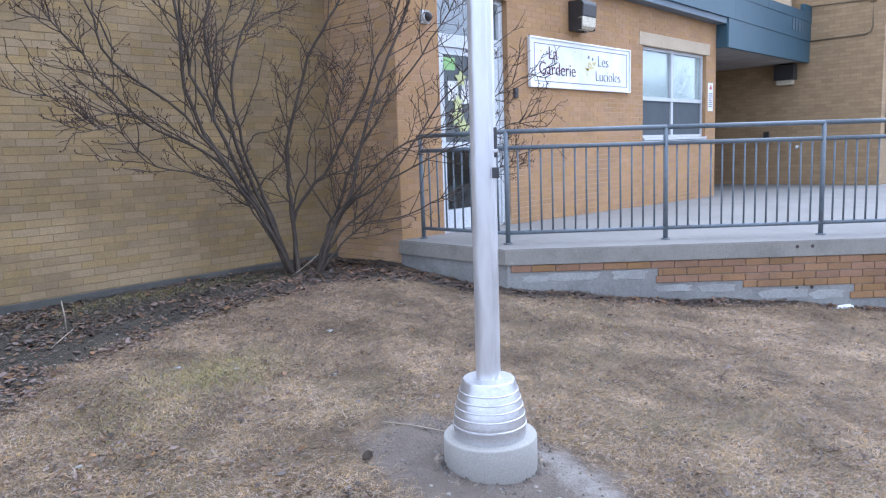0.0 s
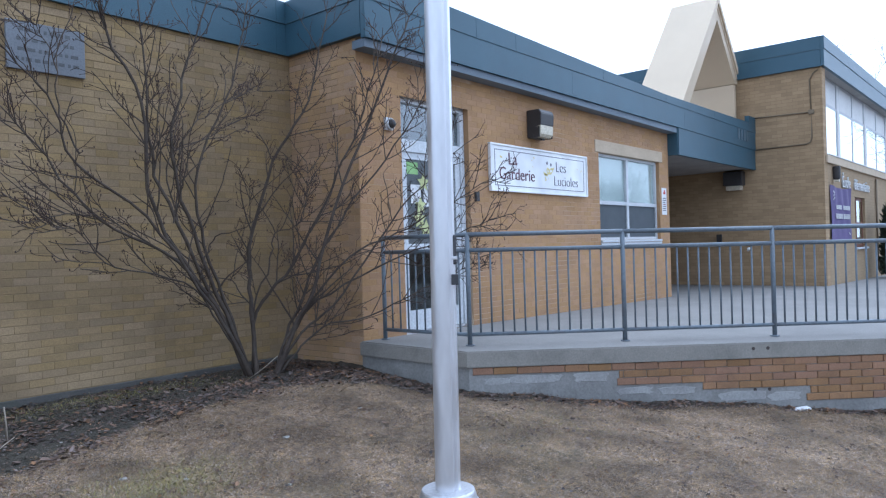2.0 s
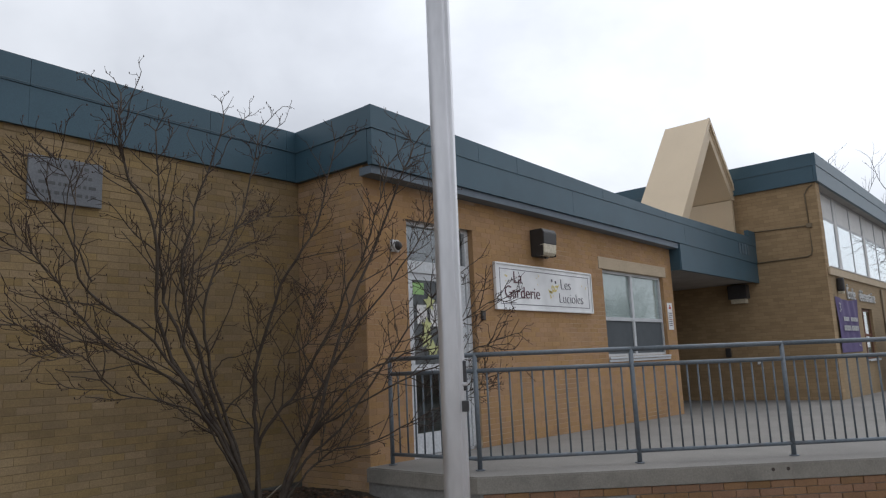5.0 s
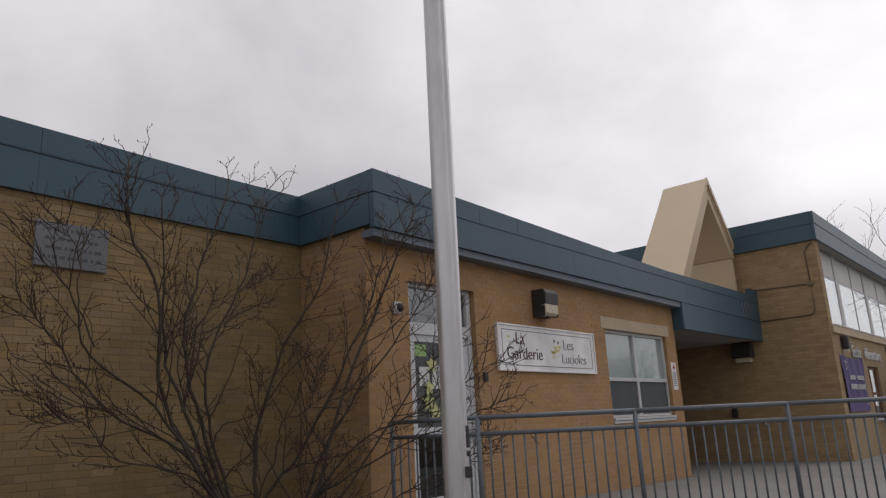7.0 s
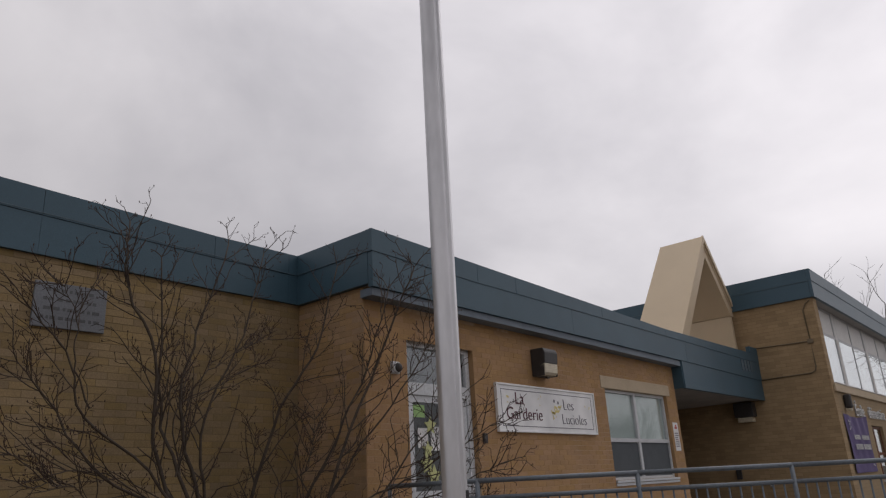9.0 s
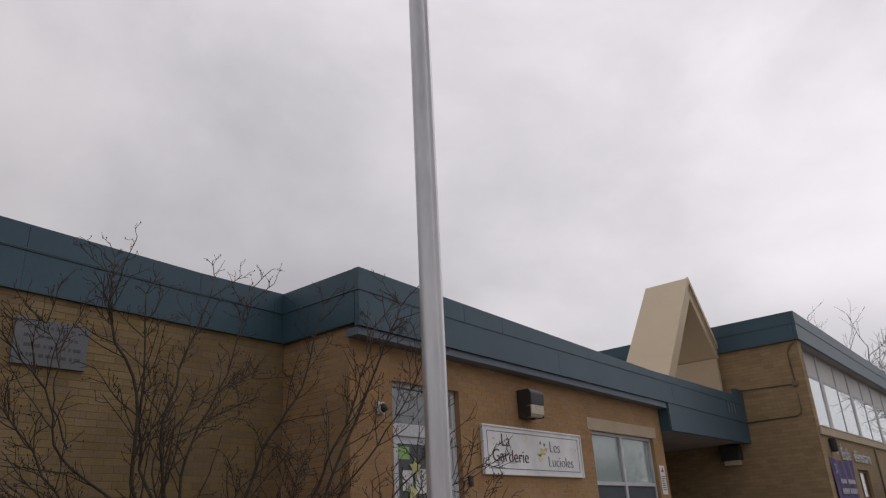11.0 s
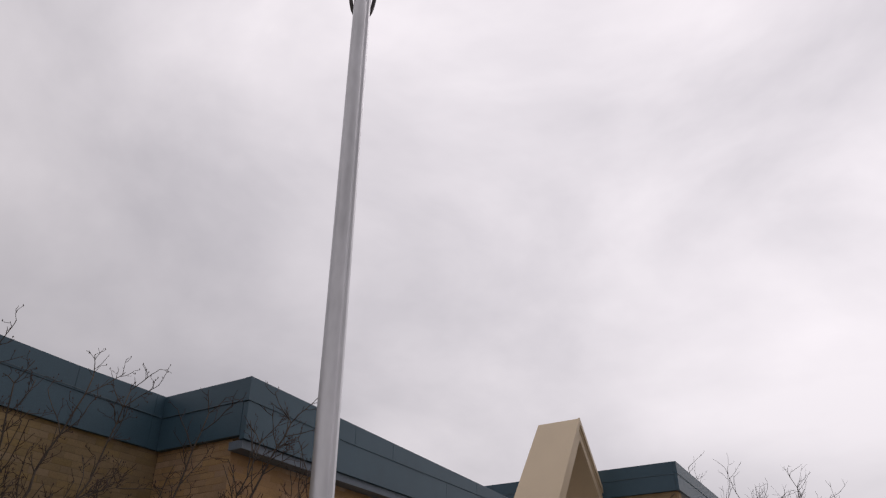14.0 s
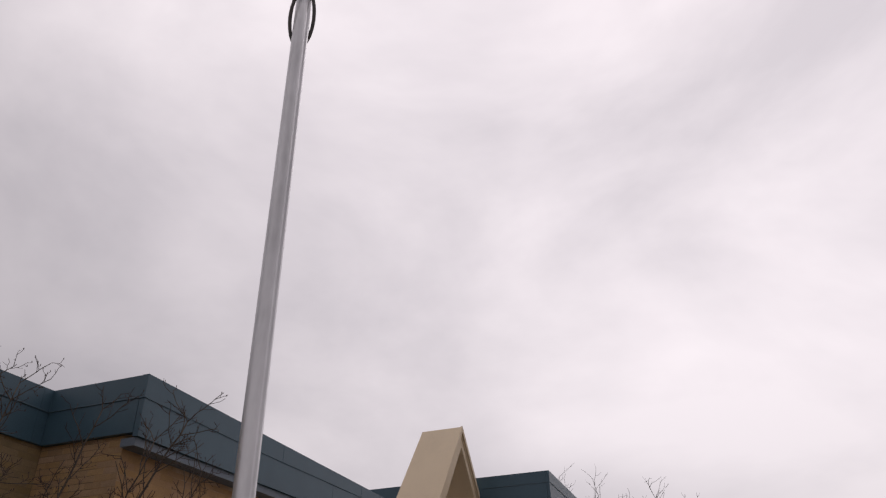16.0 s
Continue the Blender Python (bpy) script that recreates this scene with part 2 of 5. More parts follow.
M_ALU_BASE = material("spun_aluminium", (0.62, 0.62, 0.64), (0.54, 0.54, 0.56), rough=0.40, metal=0.85, scale=3, fine=60, bump=0.01, stretch=(1, 1, 4), stain=(0.46, 0.45, 0.44), stain_scale=4, stain_amount=0.25)
M_FOOT = material("pole_footing_concrete", (0.315, 0.300, 0.275), (0.285, 0.270, 0.247), rough=0.88, scale=1.5, fine=160, bump=0.03, stain=(0.20, 0.178, 0.15), stain_scale=2.2, stain_amount=0.5)
M_DARKMETAL = material("dark_bracket", (0.09, 0.09, 0.095), rough=0.5, metal=0.6, bump=0.05)
M_WHITE = material("white_painted_frame", (0.62, 0.64, 0.66), (0.55, 0.57, 0.59), rough=0.45, scale=3, fine=50, bump=0.03)
M_SIGN = material("white_sign_board", (0.80, 0.80, 0.80), (0.76, 0.765, 0.77), rough=0.4, scale=1.2, fine=1.5, bump=0, stain=(0.62, 0.62, 0.61), stain_scale=2.5, stain_amount=0.25)
M_INK = material("maroon_sign_ink", (0.105, 0.018, 0.040), rough=0.5, bump=0)
M_INK_GREY = material("grey_sign_ink", (0.17, 0.155, 0.19), rough=0.5, bump=0)
M_YELLOW = material("faded_yellow_print", (0.75, 0.60, 0.16), (0.70, 0.62, 0.30), rough=0.6, bump=0)
M_GREEN = material("green_paper", (0.28, 0.47, 0.17), (0.34, 0.52, 0.22), rough=0.7, bump=0)
M_LIME = material("lime_yellow_paper", (0.62, 0.64, 0.30), rough=0.7, bump=0)
M_PAPER = material("white_paper", (0.75, 0.75, 0.74), rough=0.7, bump=0)
M_LAMP = material("bronze_lamp_housing", (0.045, 0.042, 0.042), rough=0.45, scale=5, bump=0.05)
M_LENS = material("prismatic_lamp_lens", (0.62, 0.56, 0.43), (0.50, 0.44, 0.33), rough=0.25, scale=14, fine=80, bump=0.3)
M_PLAQUE = material("grey_stone_plaque", (0.185, 0.197, 0.215), (0.155, 0.165, 0.18), rough=0.6, scale=2, fine=60, bump=0.1)
M_PLAQUE_INK = material("worn_plaque_lettering", (0.115, 0.12, 0.125), rough=0.7, bump=0)
M_RED = material("red_print", (0.55, 0.05, 0.05), rough=0.6, bump=0)
M_PURPLE = material("purple_banner_cloth", (0.115, 0.085, 0.205), (0.095, 0.07, 0.175), rough=0.7, scale=1.5, fine=200, bump=0.1)
M_LETTER = material("pale_metal_letters", (0.56, 0.56, 0.56), rough=0.4, bump=0)
M_PANEL = material("white_spandrel_panel", (0.62, 0.61, 0.59), (0.55, 0.54, 0.52), rough=0.55, scale=1.0, fine=30, bump=0.03)
M_ANOD = material("pale_grey_frame", (0.46, 0.465, 0.475), (0.40, 0.405, 0.415), rough=0.45, bump=0.03)
M_PIPE = material("painted_conduit", (0.19, 0.145, 0.09), rough=0.6, bump=0.05)
M_BARK = material("grey_brown_bark", (0.086, 0.067, 0.051), (0.054, 0.042, 0.034), rough=0.9, scale=9, fine=120, bump=0.4, stain=(0.17, 0.15, 0.12), stain_scale=5, stain_amount=0.4)
M_TWIG = material("reddish_twig", (0.066, 0.041, 0.033), (0.046, 0.030, 0.025), rough=0.85, scale=6, fine=90, bump=0)
M_FARBARK = material("far_bare_tree", (0.075, 0.060, 0.053), (0.055, 0.045, 0.040), rough=0.9, scale=2, bump=0)
M_GRASS = material("dead_grass", (0.352, 0.240, 0.136), (0.172, 0.116, 0.067), rough=0.85, scale=2.2, fine=14, bump=0, vary=0.58, vary_hue=0.008, stain=(0.108, 0.094, 0.048), stain_scale=0.9, stain_amount=0.45)
M_LEAF = material("dry_leaf_litter", (0.170, 0.102, 0.064), (0.056, 0.035, 0.026), rough=0.85, scale=3, fine=60, bump=0, vary=0.6, vary_hue=0.008)
M_MOSS = material("yellow_green_moss", (0.265, 0.222, 0.075), (0.175, 0.155, 0.058), rough=0.9, scale=6, fine=60, bump=0, vary=0.35)
M_CRUMB = material("soil_crumb", (0.22, 0.185, 0.155), (0.12, 0.10, 0.085), rough=0.95, scale=8, fine=60, bump=0, vary=0.5)
M_TRASH = material("pale_litter", (0.75, 0.75, 0.76), rough=0.6, bump=0)
M_STICK = material("bleached_stick", (0.32, 0.27, 0.21), rough=0.8, bump=0.1)
M_ROOF = material("roof_membrane", (0.22, 0.22, 0.22), rough=0.9, bump=0.1)
M_INNER = material("plain_room_paint", (0.35, 0.34, 0.32), rough=0.9, bump=0.02)
# pale sheet behind the school panes, in place of the sky they mirror
M_SKY_SHEET = material("pale_sky_gleam_sheet", (0.60, 0.63, 0.62), (0.56, 0.59, 0.58), rough=0.8, bump=0.03)
M_SCREEN = material("grey_window_screen", (0.085, 0.096, 0.106), (0.075, 0.085, 0.094), rough=0.8, scale=4, fine=220, bump=0.02)
M_EVERGREEN = material("dark_evergreen", (0.03, 0.045, 0.025), (0.02, 0.03, 0.018), rough=0.8, bump=0, vary=0.35)
M_ROPE = material("dark_halyard", (0.12, 0.115, 0.115), rough=0.7, bump=0.1)
M_WINFRAME = material("weathered_grey_white_frame", (0.57, 0.585, 0.60), (0.50, 0.515, 0.53), rough=0.5, scale=3, fine=50, bump=0.03)
M_SHADE = material("pale_green_grey_shade", (0.60, 0.66, 0.63), (0.54, 0.60, 0.575), rough=0.8, bump=0.03)
M_GLASS_TRANSOM = glass("transom_glass", 0.14, (0.82, 0.84, 0.84))
M_GLASS = glass("coated_glass", 0.06, (0.90, 0.92, 0.92))
M_GLASS_SCHOOL = glass("sky_mirroring_glass", 0.22, (0.85, 0.87, 0.88))
M_GLASS_DOOR = glass("door_glass", 0.05, (0.82, 0.84, 0.84))
M_GLASS_LOW = glass("screened_glass", 0.0, (0.85, 0.86, 0.87))


def ground_material():
    m = material("lawn_and_bed_soil", (0.188, 0.131, 0.080), (0.088, 0.061, 0.040), rough=0.95, scale=4.5, fine=70, bump=1.0, dist=0.03, stain=(0.13, 0.13, 0.055), stain_scale=0.6, stain_amount=0.45)
    nt = m.node_tree
    b = nt.nodes["Principled BSDF"]
    old = b.inputs["Base Color"].links[0].from_socket
    for attr, c1, c2, sc in (("bed", (0.038, 0.034, 0.024), (0.072, 0.060, 0.043), 7.0), ("bare", (0.205, 0.168, 0.138), (0.098, 0.078, 0.064), 6.0), ("dust", (0.34, 0.315, 0.285), (0.20, 0.172, 0.148), 14.0)):
        at = nt.nodes.new("ShaderNodeAttribute")
        at.attribute_name = attr
        nz = nt.nodes.new("ShaderNodeTexNoise")
        nz.inputs["Scale"].default_value, nz.inputs["Detail"].default_value = sc, 6.0
        geo = nt.nodes.new("ShaderNodeNewGeometry")
        nt.links.new(geo.outputs["Position"], nz.inputs["Vector"])
        soil = nt.nodes.new("ShaderNodeMix")
        soil.data_type = "RGBA"
        soil.inputs[6].default_value, soil.inputs[7].default_value = (*c1, 1), (*c2, 1)
        nt.links.new(nz.outputs["Fac"], soil.inputs[0])
        ad = nt.nodes.new("ShaderNodeMath")
        ad.operation = "MULTIPLY_ADD"
        ad.inputs[1].default_value, ad.inputs[2].default_value = 0.9, -0.45
        nt.links.new(nz.outputs["Fac"], ad.inputs[0])
        sm = nt.nodes.new("ShaderNodeMath")
        sm.operation, sm.use_clamp = "ADD", True
        nt.links.new(at.outputs["Fac"], sm.inputs[0])
        nt.links.new(ad.outputs[0], sm.inputs[1])
        rg = nt.nodes.new("ShaderNodeMapRange")
        rg.inputs[1].default_value, rg.inputs[2].default_value = 0.35, 0.65
        nt.links.new(sm.outputs[0], rg.inputs[0])
        mx = nt.nodes.new("ShaderNodeMix")
        mx.data_type = "RGBA"
        nt.links.new(rg.outputs[0], mx.inputs[0])
        nt.links.new(old, mx.inputs[6])
        nt.links.new(soil.outputs[2], mx.inputs[7])
        old = mx.outputs[2]
    nt.links.new(old, b.inputs["Base Color"])
    return m


M_GROUND = ground_material()


# ---- mesh helpers ----
def box(bm, x0, x1, y0, y1, z0, z1, bevel=0.0):
    vs = [bm.verts.new((x, y, z)) for x in (x0, x1) for y in (y0, y1) for z in (z0, z1)]
    fs = [bm.faces.new([vs[i] for i in q]) for q in ((0, 1, 3, 2), (4, 6, 7, 5), (0, 4, 5, 1), (2, 3, 7, 6), (0, 2, 6, 4), (1, 5, 7, 3))]
    if bevel:
        bmesh.ops.bevel(bm, geom=list({e for f in fs for e in f.edges}), offset=bevel, segments=2, affect="EDGES", profile=0.6)
    return bm


def boxed(*args, bevel=0.0):
    return box(bmesh.new(), *args, bevel=bevel)


def prism(bm, outline, z0, z1):
    """Upright prism; each corner of the outline is (x, y); z0 and z1 may be functions of x, y."""
    za = z0 if callable(z0) else (lambda x, y: z0)
    zb = z1 if callable(z1) else (lambda x, y: z1)
    lo = [bm.verts.new((x, y, za(x, y))) for x, y in outline]
    hi = [bm.verts.new((x, y, zb(x, y))) for x, y in outline]
    n = len(outline)
    bm.faces.new(hi)
    bm.faces.new(lo[::-1])
    for i in range(n):
        bm.faces.new((lo[i], lo[(i + 1) % n], hi[(i + 1) % n], hi[i]))
    bmesh.ops.recalc_face_normals(bm, faces=bm.faces[:])
    return bm


def tube(bm, points, radii, sides=8, caps=True):
    """A round bar along the points."""
    pts = [Vector(p) for p in points]
    if not hasattr(radii, "__len__"):
        radii = [radii] * len(pts)
    rings = []
    ref = Vector((0, 0, 1)) if abs((pts[-1] - pts[0]).normalized().z) < 0.9 else Vector((1, 0, 0))
    for i, p in enumerate(pts):
        way = (pts[min(i + 1, len(pts) - 1)] - pts[max(i - 1, 0)]).normalized()
        a = way.cross(ref).normalized()
        c = way.cross(a)
        rings.append([bm.verts.new(p + (a * math.cos(k * math.tau / sides) + c * math.sin(k * math.tau / sides)) * radii[i]) for k in range(sides)])
    for r, s in zip(rings, rings[1:]):
        for k in range(sides):
            bm.faces.new((r[k], r[(k + 1) % sides], s[(k + 1) % sides], s[k])).smooth = True
    if caps:
        bm.faces.new(rings[0][::-1])
        bm.faces.new(rings[-1])
    return bm


def lathe(bm, profile, sides=40, smooth=True, crisp=False):
    """A turned solid; crisp keeps every edge of the profile sharp."""
    rings = [[bm.verts.new((r * math.cos(k * math.tau / sides), r * math.sin(k * math.tau / sides), z)) for k in range(sides)] for r, z in profile]
    for r, s in zip(rings, rings[1:]):
        for k in range(sides):
            bm.faces.new((r[k], r[(k + 1) % sides], s[(k + 1) % sides], s[k])).smooth = smooth
    bm.faces.new(rings[0][::-1])
    bm.faces.new(rings[-1])
    if crisp:
        bm.edges.index_update()
        for ring in rings:
            for k in range(sides):
                bm.edges.get((ring[k], ring[(k + 1) % sides])).smooth = False
    return bm


def mesh_of(name, bm, mat):
    me = bpy.data.meshes.new(name)
    bmesh.ops.recalc_face_normals(bm, faces=bm.faces[:])
    bm.to_mesh(me)
    bm.free()
    me.materials.append(mat)
    return me


def thing(name, label, category, at=(0, 0, 0), group="", rz=0):
    """An Empty at the base of a thing, which parents its parts."""
    ob = new(name)
    ob.matrix_basis = pose(*at, 0, 0, rz)
    ob.empty_display_size = 0.1
    return tagged(ob, label, category, group)


def solid(name, bm, mat, label="", category="", kind="", at=(0, 0, 0)):
    """A top-level mesh."""
    ob = new(name, mesh_of(name, bm, mat))
    ob.location = at
    return tagged(ob, label, category, "", kind)


def part(name, bm, mat, parent, label="", kind=""):
    ob = new(name, mesh_of(name, bm, mat))
    ob.parent = parent
    return tagged(ob, label, "", "", kind)


def lettering(name, text, size, mat, parent, m, depth=0.004, shear=0.0, space=1.0, thin=0.0):
    cu = bpy.data.curves.new(name, "FONT")
    cu.body, cu.size, cu.extrude, cu.shear, cu.space_character = text, size, depth, shear, space
    cu.offset = -thin
    tmp = bpy.data.objects.new(name, cu)
    scene.collection.objects.link(tmp)
    bpy.context.view_layer.update()
    me = bpy.data.meshes.new_from_object(tmp.evaluated_get(bpy.context.evaluated_depsgraph_get()))
    bpy.data.objects.remove(tmp)
    me.materials.clear()
    me.materials.append(mat)
    ob = new(name, me)
    ob.parent = parent
    ob.matrix_basis = m
    return ob


# ---- ground ----
def smooth(a, b, v):
    t = np.clip((v - a) / (b - a), 0, 1)
    return t * t * (3 - 2 * t)


def ground_height(x, y):
    """Lawn that falls gently along the ramp and away from the building."""
    x, y = np.asarray(x, float), np.asarray(y, float)
    s, t = x - y, -(x + y)
    z = -0.27 - 0.066 * np.clip(s, 0, 7.0) - 0.028 * np.clip(t - 1.4, 0, 9) - 0.01 * np.clip(t - 10, 0, 40)
    bumps = 0.012 * np.sin(x * 2.3 + 1.1 * y) + 0.010 * np.sin(y * 3.1 - x * 1.3 + 1) + 0.006 * np.sin(7 * x + 3 * y) + 0.006 * np.sin(8 * y - 5 * x)
    calm = smooth(0.25, 0.6, np.hypot(x + 2.9, y + 3.58))  # trodden flat round the pole
    bumps = bumps * calm + 0.007 * (1 - calm)
    return z + bumps * smooth(0.05, 0.6, np.clip(1.1 - y, 0, 9))


def bed_edge(x):
    """How far the planting bed reaches out from the long wall (its y)."""
    return np.interp(x, [-9, -4.1, -3.6, -2.8, -2.1, -1.1, -0.6, -0.3], [-1.6, -1.15, -0.62, -0.30, -0.28, -0.15, -0.6, -1.5])


def bed_mask(x, y):
    x, y = np.asarray(x, float), np.asarray(y, float)
    front = (x + y) + 1.56  # along the ramp's diagonal face
    a = smooth(-0.45, 0.35, (y - bed_edge(x)) / 0.7) * (x < 0.4)
    b = smooth(-0.62, -0.14, front + 0.16 * smooth(0.6, 1.6, x) * -1) * (x > -0.3) * 0.9
    return np.clip(np.maximum(a, b), 0, 1)


def bare_mask(x, y):
    x, y = np.asarray(x, float), np.asarray(y, float)
    d = np.hypot((x + 2.95) * 0.95 + (y + 3.62) * 0.25, (y + 3.62) * 0.62 - (x + 2.95) * 0.2)
    return smooth(0.62, 0.22, d)


def dust_mask(x, y):
    """Pale cement dust trodden into the soil beside the footing."""
    x, y = np.asarray(x, float), np.asarray(y, float)
    ax, ay, bx, by = -2.65, -3.73, -2.82, -4.23
    t = np.clip(((x - ax) * (bx - ax) + (y - ay) * (by - ay)) / ((bx - ax) ** 2 + (by - ay) ** 2), 0, 1)
    return 0.62 * smooth(0.24, 0.0, np.hypot(x - ax - t * (bx - ax), y - ay - t * (by - ay)))


def ground():
    near_x = np.arange(-6.5, 5.0, 0.06)
    near_y = np.arange(-7.5, 1.3, 0.06)
    out = 0.06 * np.cumsum(1.32 ** np.arange(1, 31))
    xs = np.concatenate([near_x[0] - out[::-1], near_x, near_x[-1] + out])
    ys = np.concatenate([near_y[0] - out[::-1], near_y, near_y[-1] + out])
    X, Y = np.meshgrid(xs, ys)
    far = smooth(15, 60, np.hypot(X, Y))
    Z = ground_height(X, Y) * (1 - far) + -1.2 * far
    Z = Z + 0.006 * np.random.RandomState(3).randn(*Z.shape) * (1 - far) * smooth(0.22, 0.4, np.hypot(X + 2.9, Y + 3.58))
    n, m = X.shape
    idx = np.arange(n * m).reshape(n, m)
    quads = np.stack([idx[:-1, :-1], idx[:-1, 1:], idx[1:, 1:], idx[1:, :-1]], -1).reshape(-1, 4)
    me = bpy.data.meshes.new("ground")
    me.from_pydata(np.stack([X, Y, Z], -1).reshape(-1, 3).tolist(), [], quads.tolist())
    for nm, f in (("bed", bed_mask), ("bare", bare_mask), ("dust", dust_mask)):
        me.attributes.new(nm, "FLOAT", "POINT").data.foreach_set("value", f(X, Y).astype(np.float32).ravel())
    me.polygons.foreach_set("use_smooth", np.ones(len(quads), bool))
    me.materials.append(M_GROUND)
    tagged(new("ground", me), "dormant straw-brown lawn with a bare soil bed", "ground", "", "structure")


ground()


# ---- walls ----
def holed_wall(u0, u1, z0, z1, holes, place):
    """A wall from boxes round its openings; place(u, d, z) gives the corner, d runs from the face to the back."""
    us = sorted({u0, u1, *[h[i] for h in holes for i in (0, 1)]})
    zs = sorted({z0, z1, *[h[i] for h in holes for i in (2, 3)]})
    cell = {}
    for i in range(len(us) - 1):
        for k in range(len(zs) - 1):
            cu, cz = (us[i] + us[i + 1]) / 2, (zs[k] + zs[k + 1]) / 2
            cell[i, k] = not any(h[0] < cu < h[1] and h[2] < cz < h[3] for h in holes)
    bm = bmesh.new()
    grid = {}

    def v(i, d, k):
        if (i, d, k) not in grid:
            grid[i, d, k] = bm.verts.new(place(us[i], d, zs[k]))
        return grid[i, d, k]

    for (i, k), on in cell.items():
        if not on:
            continue
        for d in (0, 1):
            bm.faces.new((v(i, d, k), v(i + 1, d, k), v(i + 1, d, k + 1), v(i, d, k + 1)))
        for near, a, b in (((i - 1, k), (i, k), (i, k + 1)), ((i + 1, k), (i + 1, k), (i + 1, k + 1)), ((i, k - 1), (i, k), (i + 1, k)), ((i, k + 1), (i, k + 1), (i + 1, k + 1))):
            if not cell.get(near, False):
                bm.faces.new((v(a[0], 0, a[1]), v(b[0], 0, b[1]), v(b[0], 1, b[1]), v(a[0], 1, a[1])))
    return bm


Y_W = 1.12          # face of the long wall
X_SCHOOL = 12.6     # side wall of the taller school wing
Y_SCHOOL = -1.68    # its front
DOOR = (0.66, 1.88, -0.06, 2.70)
WIN = (5.26, 7.58, 1.00, 2.42)


def structure(name, bm, mat, label, category="wall"):
    return solid(name, bm, mat, label, category, "structure")


wall_west = structure("wall_west", boxed(-9.0, 0.3, Y_W, Y_W + 0.3, -0.9, 3.6), M_MORTAR, "long yellow brick wall behind a bare shrub")
structure("wall_west_footing", boxed(-9.0, -0.02, Y_W - 0.035, Y_W - 0.002, -0.9, -0.215, bevel=0.008), M_FOOTING, "dark concrete footing strip below the brick", "footing")
wall_return = structure("wall_return", boxed(0.0, 0.298, 0.302, Y_W - 0.003, -0.9, 3.6), M_MORTAR, "short yellow brick return wall at the corner")
wall_entrance = structure("wall_entrance", holed_wall(0.0, 8.0, -0.9, 3.6, [DOOR, WIN, (5.14, 7.72, 2.42, 2.62)], lambda u, d, z: (u, d * 0.3, z)), M_MORTAR_F, "orange-buff brick entrance wall with door and window")
wall_recess = structure("wall_recess", boxed(7.702, 8.0, 0.302, 4.0, -0.9, 3.6), M_BRICK_S, "brick wall inside the covered entry recess")
structure("wall_recess_back", boxed(8.0, X_SCHOOL, 3.7, 4.0, -0.9, 3.6), M_BRICK_S, "shaded brick back wall of the covered entry")
wall_school_side = structure("wall_school_side", boxed(X_SCHOOL, X_SCHOOL + 0.3, Y_SCHOOL, 8.0, -0.9, 5.2), M_BRICK_S, "tall yellow brick side wall of the school wing")
wall_school_front = structure("wall_school_front", holed_wall(X_SCHOOL + 0.302, 40.0, -1.5, 2.80, [(15.75, 17.05, 0.65, 1.95)], lambda u, d, z: (u, Y_SCHOOL + 0.3 * d, z)), M_BRICK_SF, "buff brick front wall of the school wing")
# unseen rear and end walls and low roofs, added to keep the rooms dark
structure("wall_rear", boxed(-9.0, 40, 8.0, 8.3, -0.9, 3.6), M_INNER, "unseen rear wall added to keep the rooms dark")
structure("wall_end", boxed(-9.3, -9.0, Y_W, 8.3, -0.9, 3.6), M_MORTAR, "unseen end wall added to keep the low wing dark")
structure("floor_inside", boxed(-9.0, 7.7, Y_W + 0.3, 8.0, -0.3, -0.1), M_INNER, "plain floor inside the low wing", "floor")
structure("floor_vestibule", boxed(0.3, 7.7, 0.302, Y_W + 0.298, -0.3, -0.1), M_INNER, "plain floor behind the entrance wall", "floor")
structure("roof_west", boxed(-9.0, 0.0, Y_W + 0.05, 8.0, 3.62, 3.70), M_ROOF, "unseen flat roof that keeps light out behind the long wall", "roof")
structure("roof_low", boxed(0.002, X_SCHOOL, 0.05, 8.0, 3.62, 3.70), M_ROOF, "unseen flat roof that keeps light out of the low wing", "roof")
structure("roof_school", boxed(X_SCHOOL, 40.0, Y_SCHOOL, 8.0, 5.22, 5.30), M_ROOF, "flat roof of the school wing", "roof")
structure("ceiling_recess", boxed(8.02, X_SCHOOL - 0.002, -0.10, 3.7, 2.60, 2.70), M_SOFFIT, "shaded soffit over the covered entry", "ceiling")
structure("lintel_1", boxed(5.142, 7.718, -0.012, 0.25, 2.422, 2.618, bevel=0.01), M_LINTEL, "beige cast stone lintel over the window", "lintel")


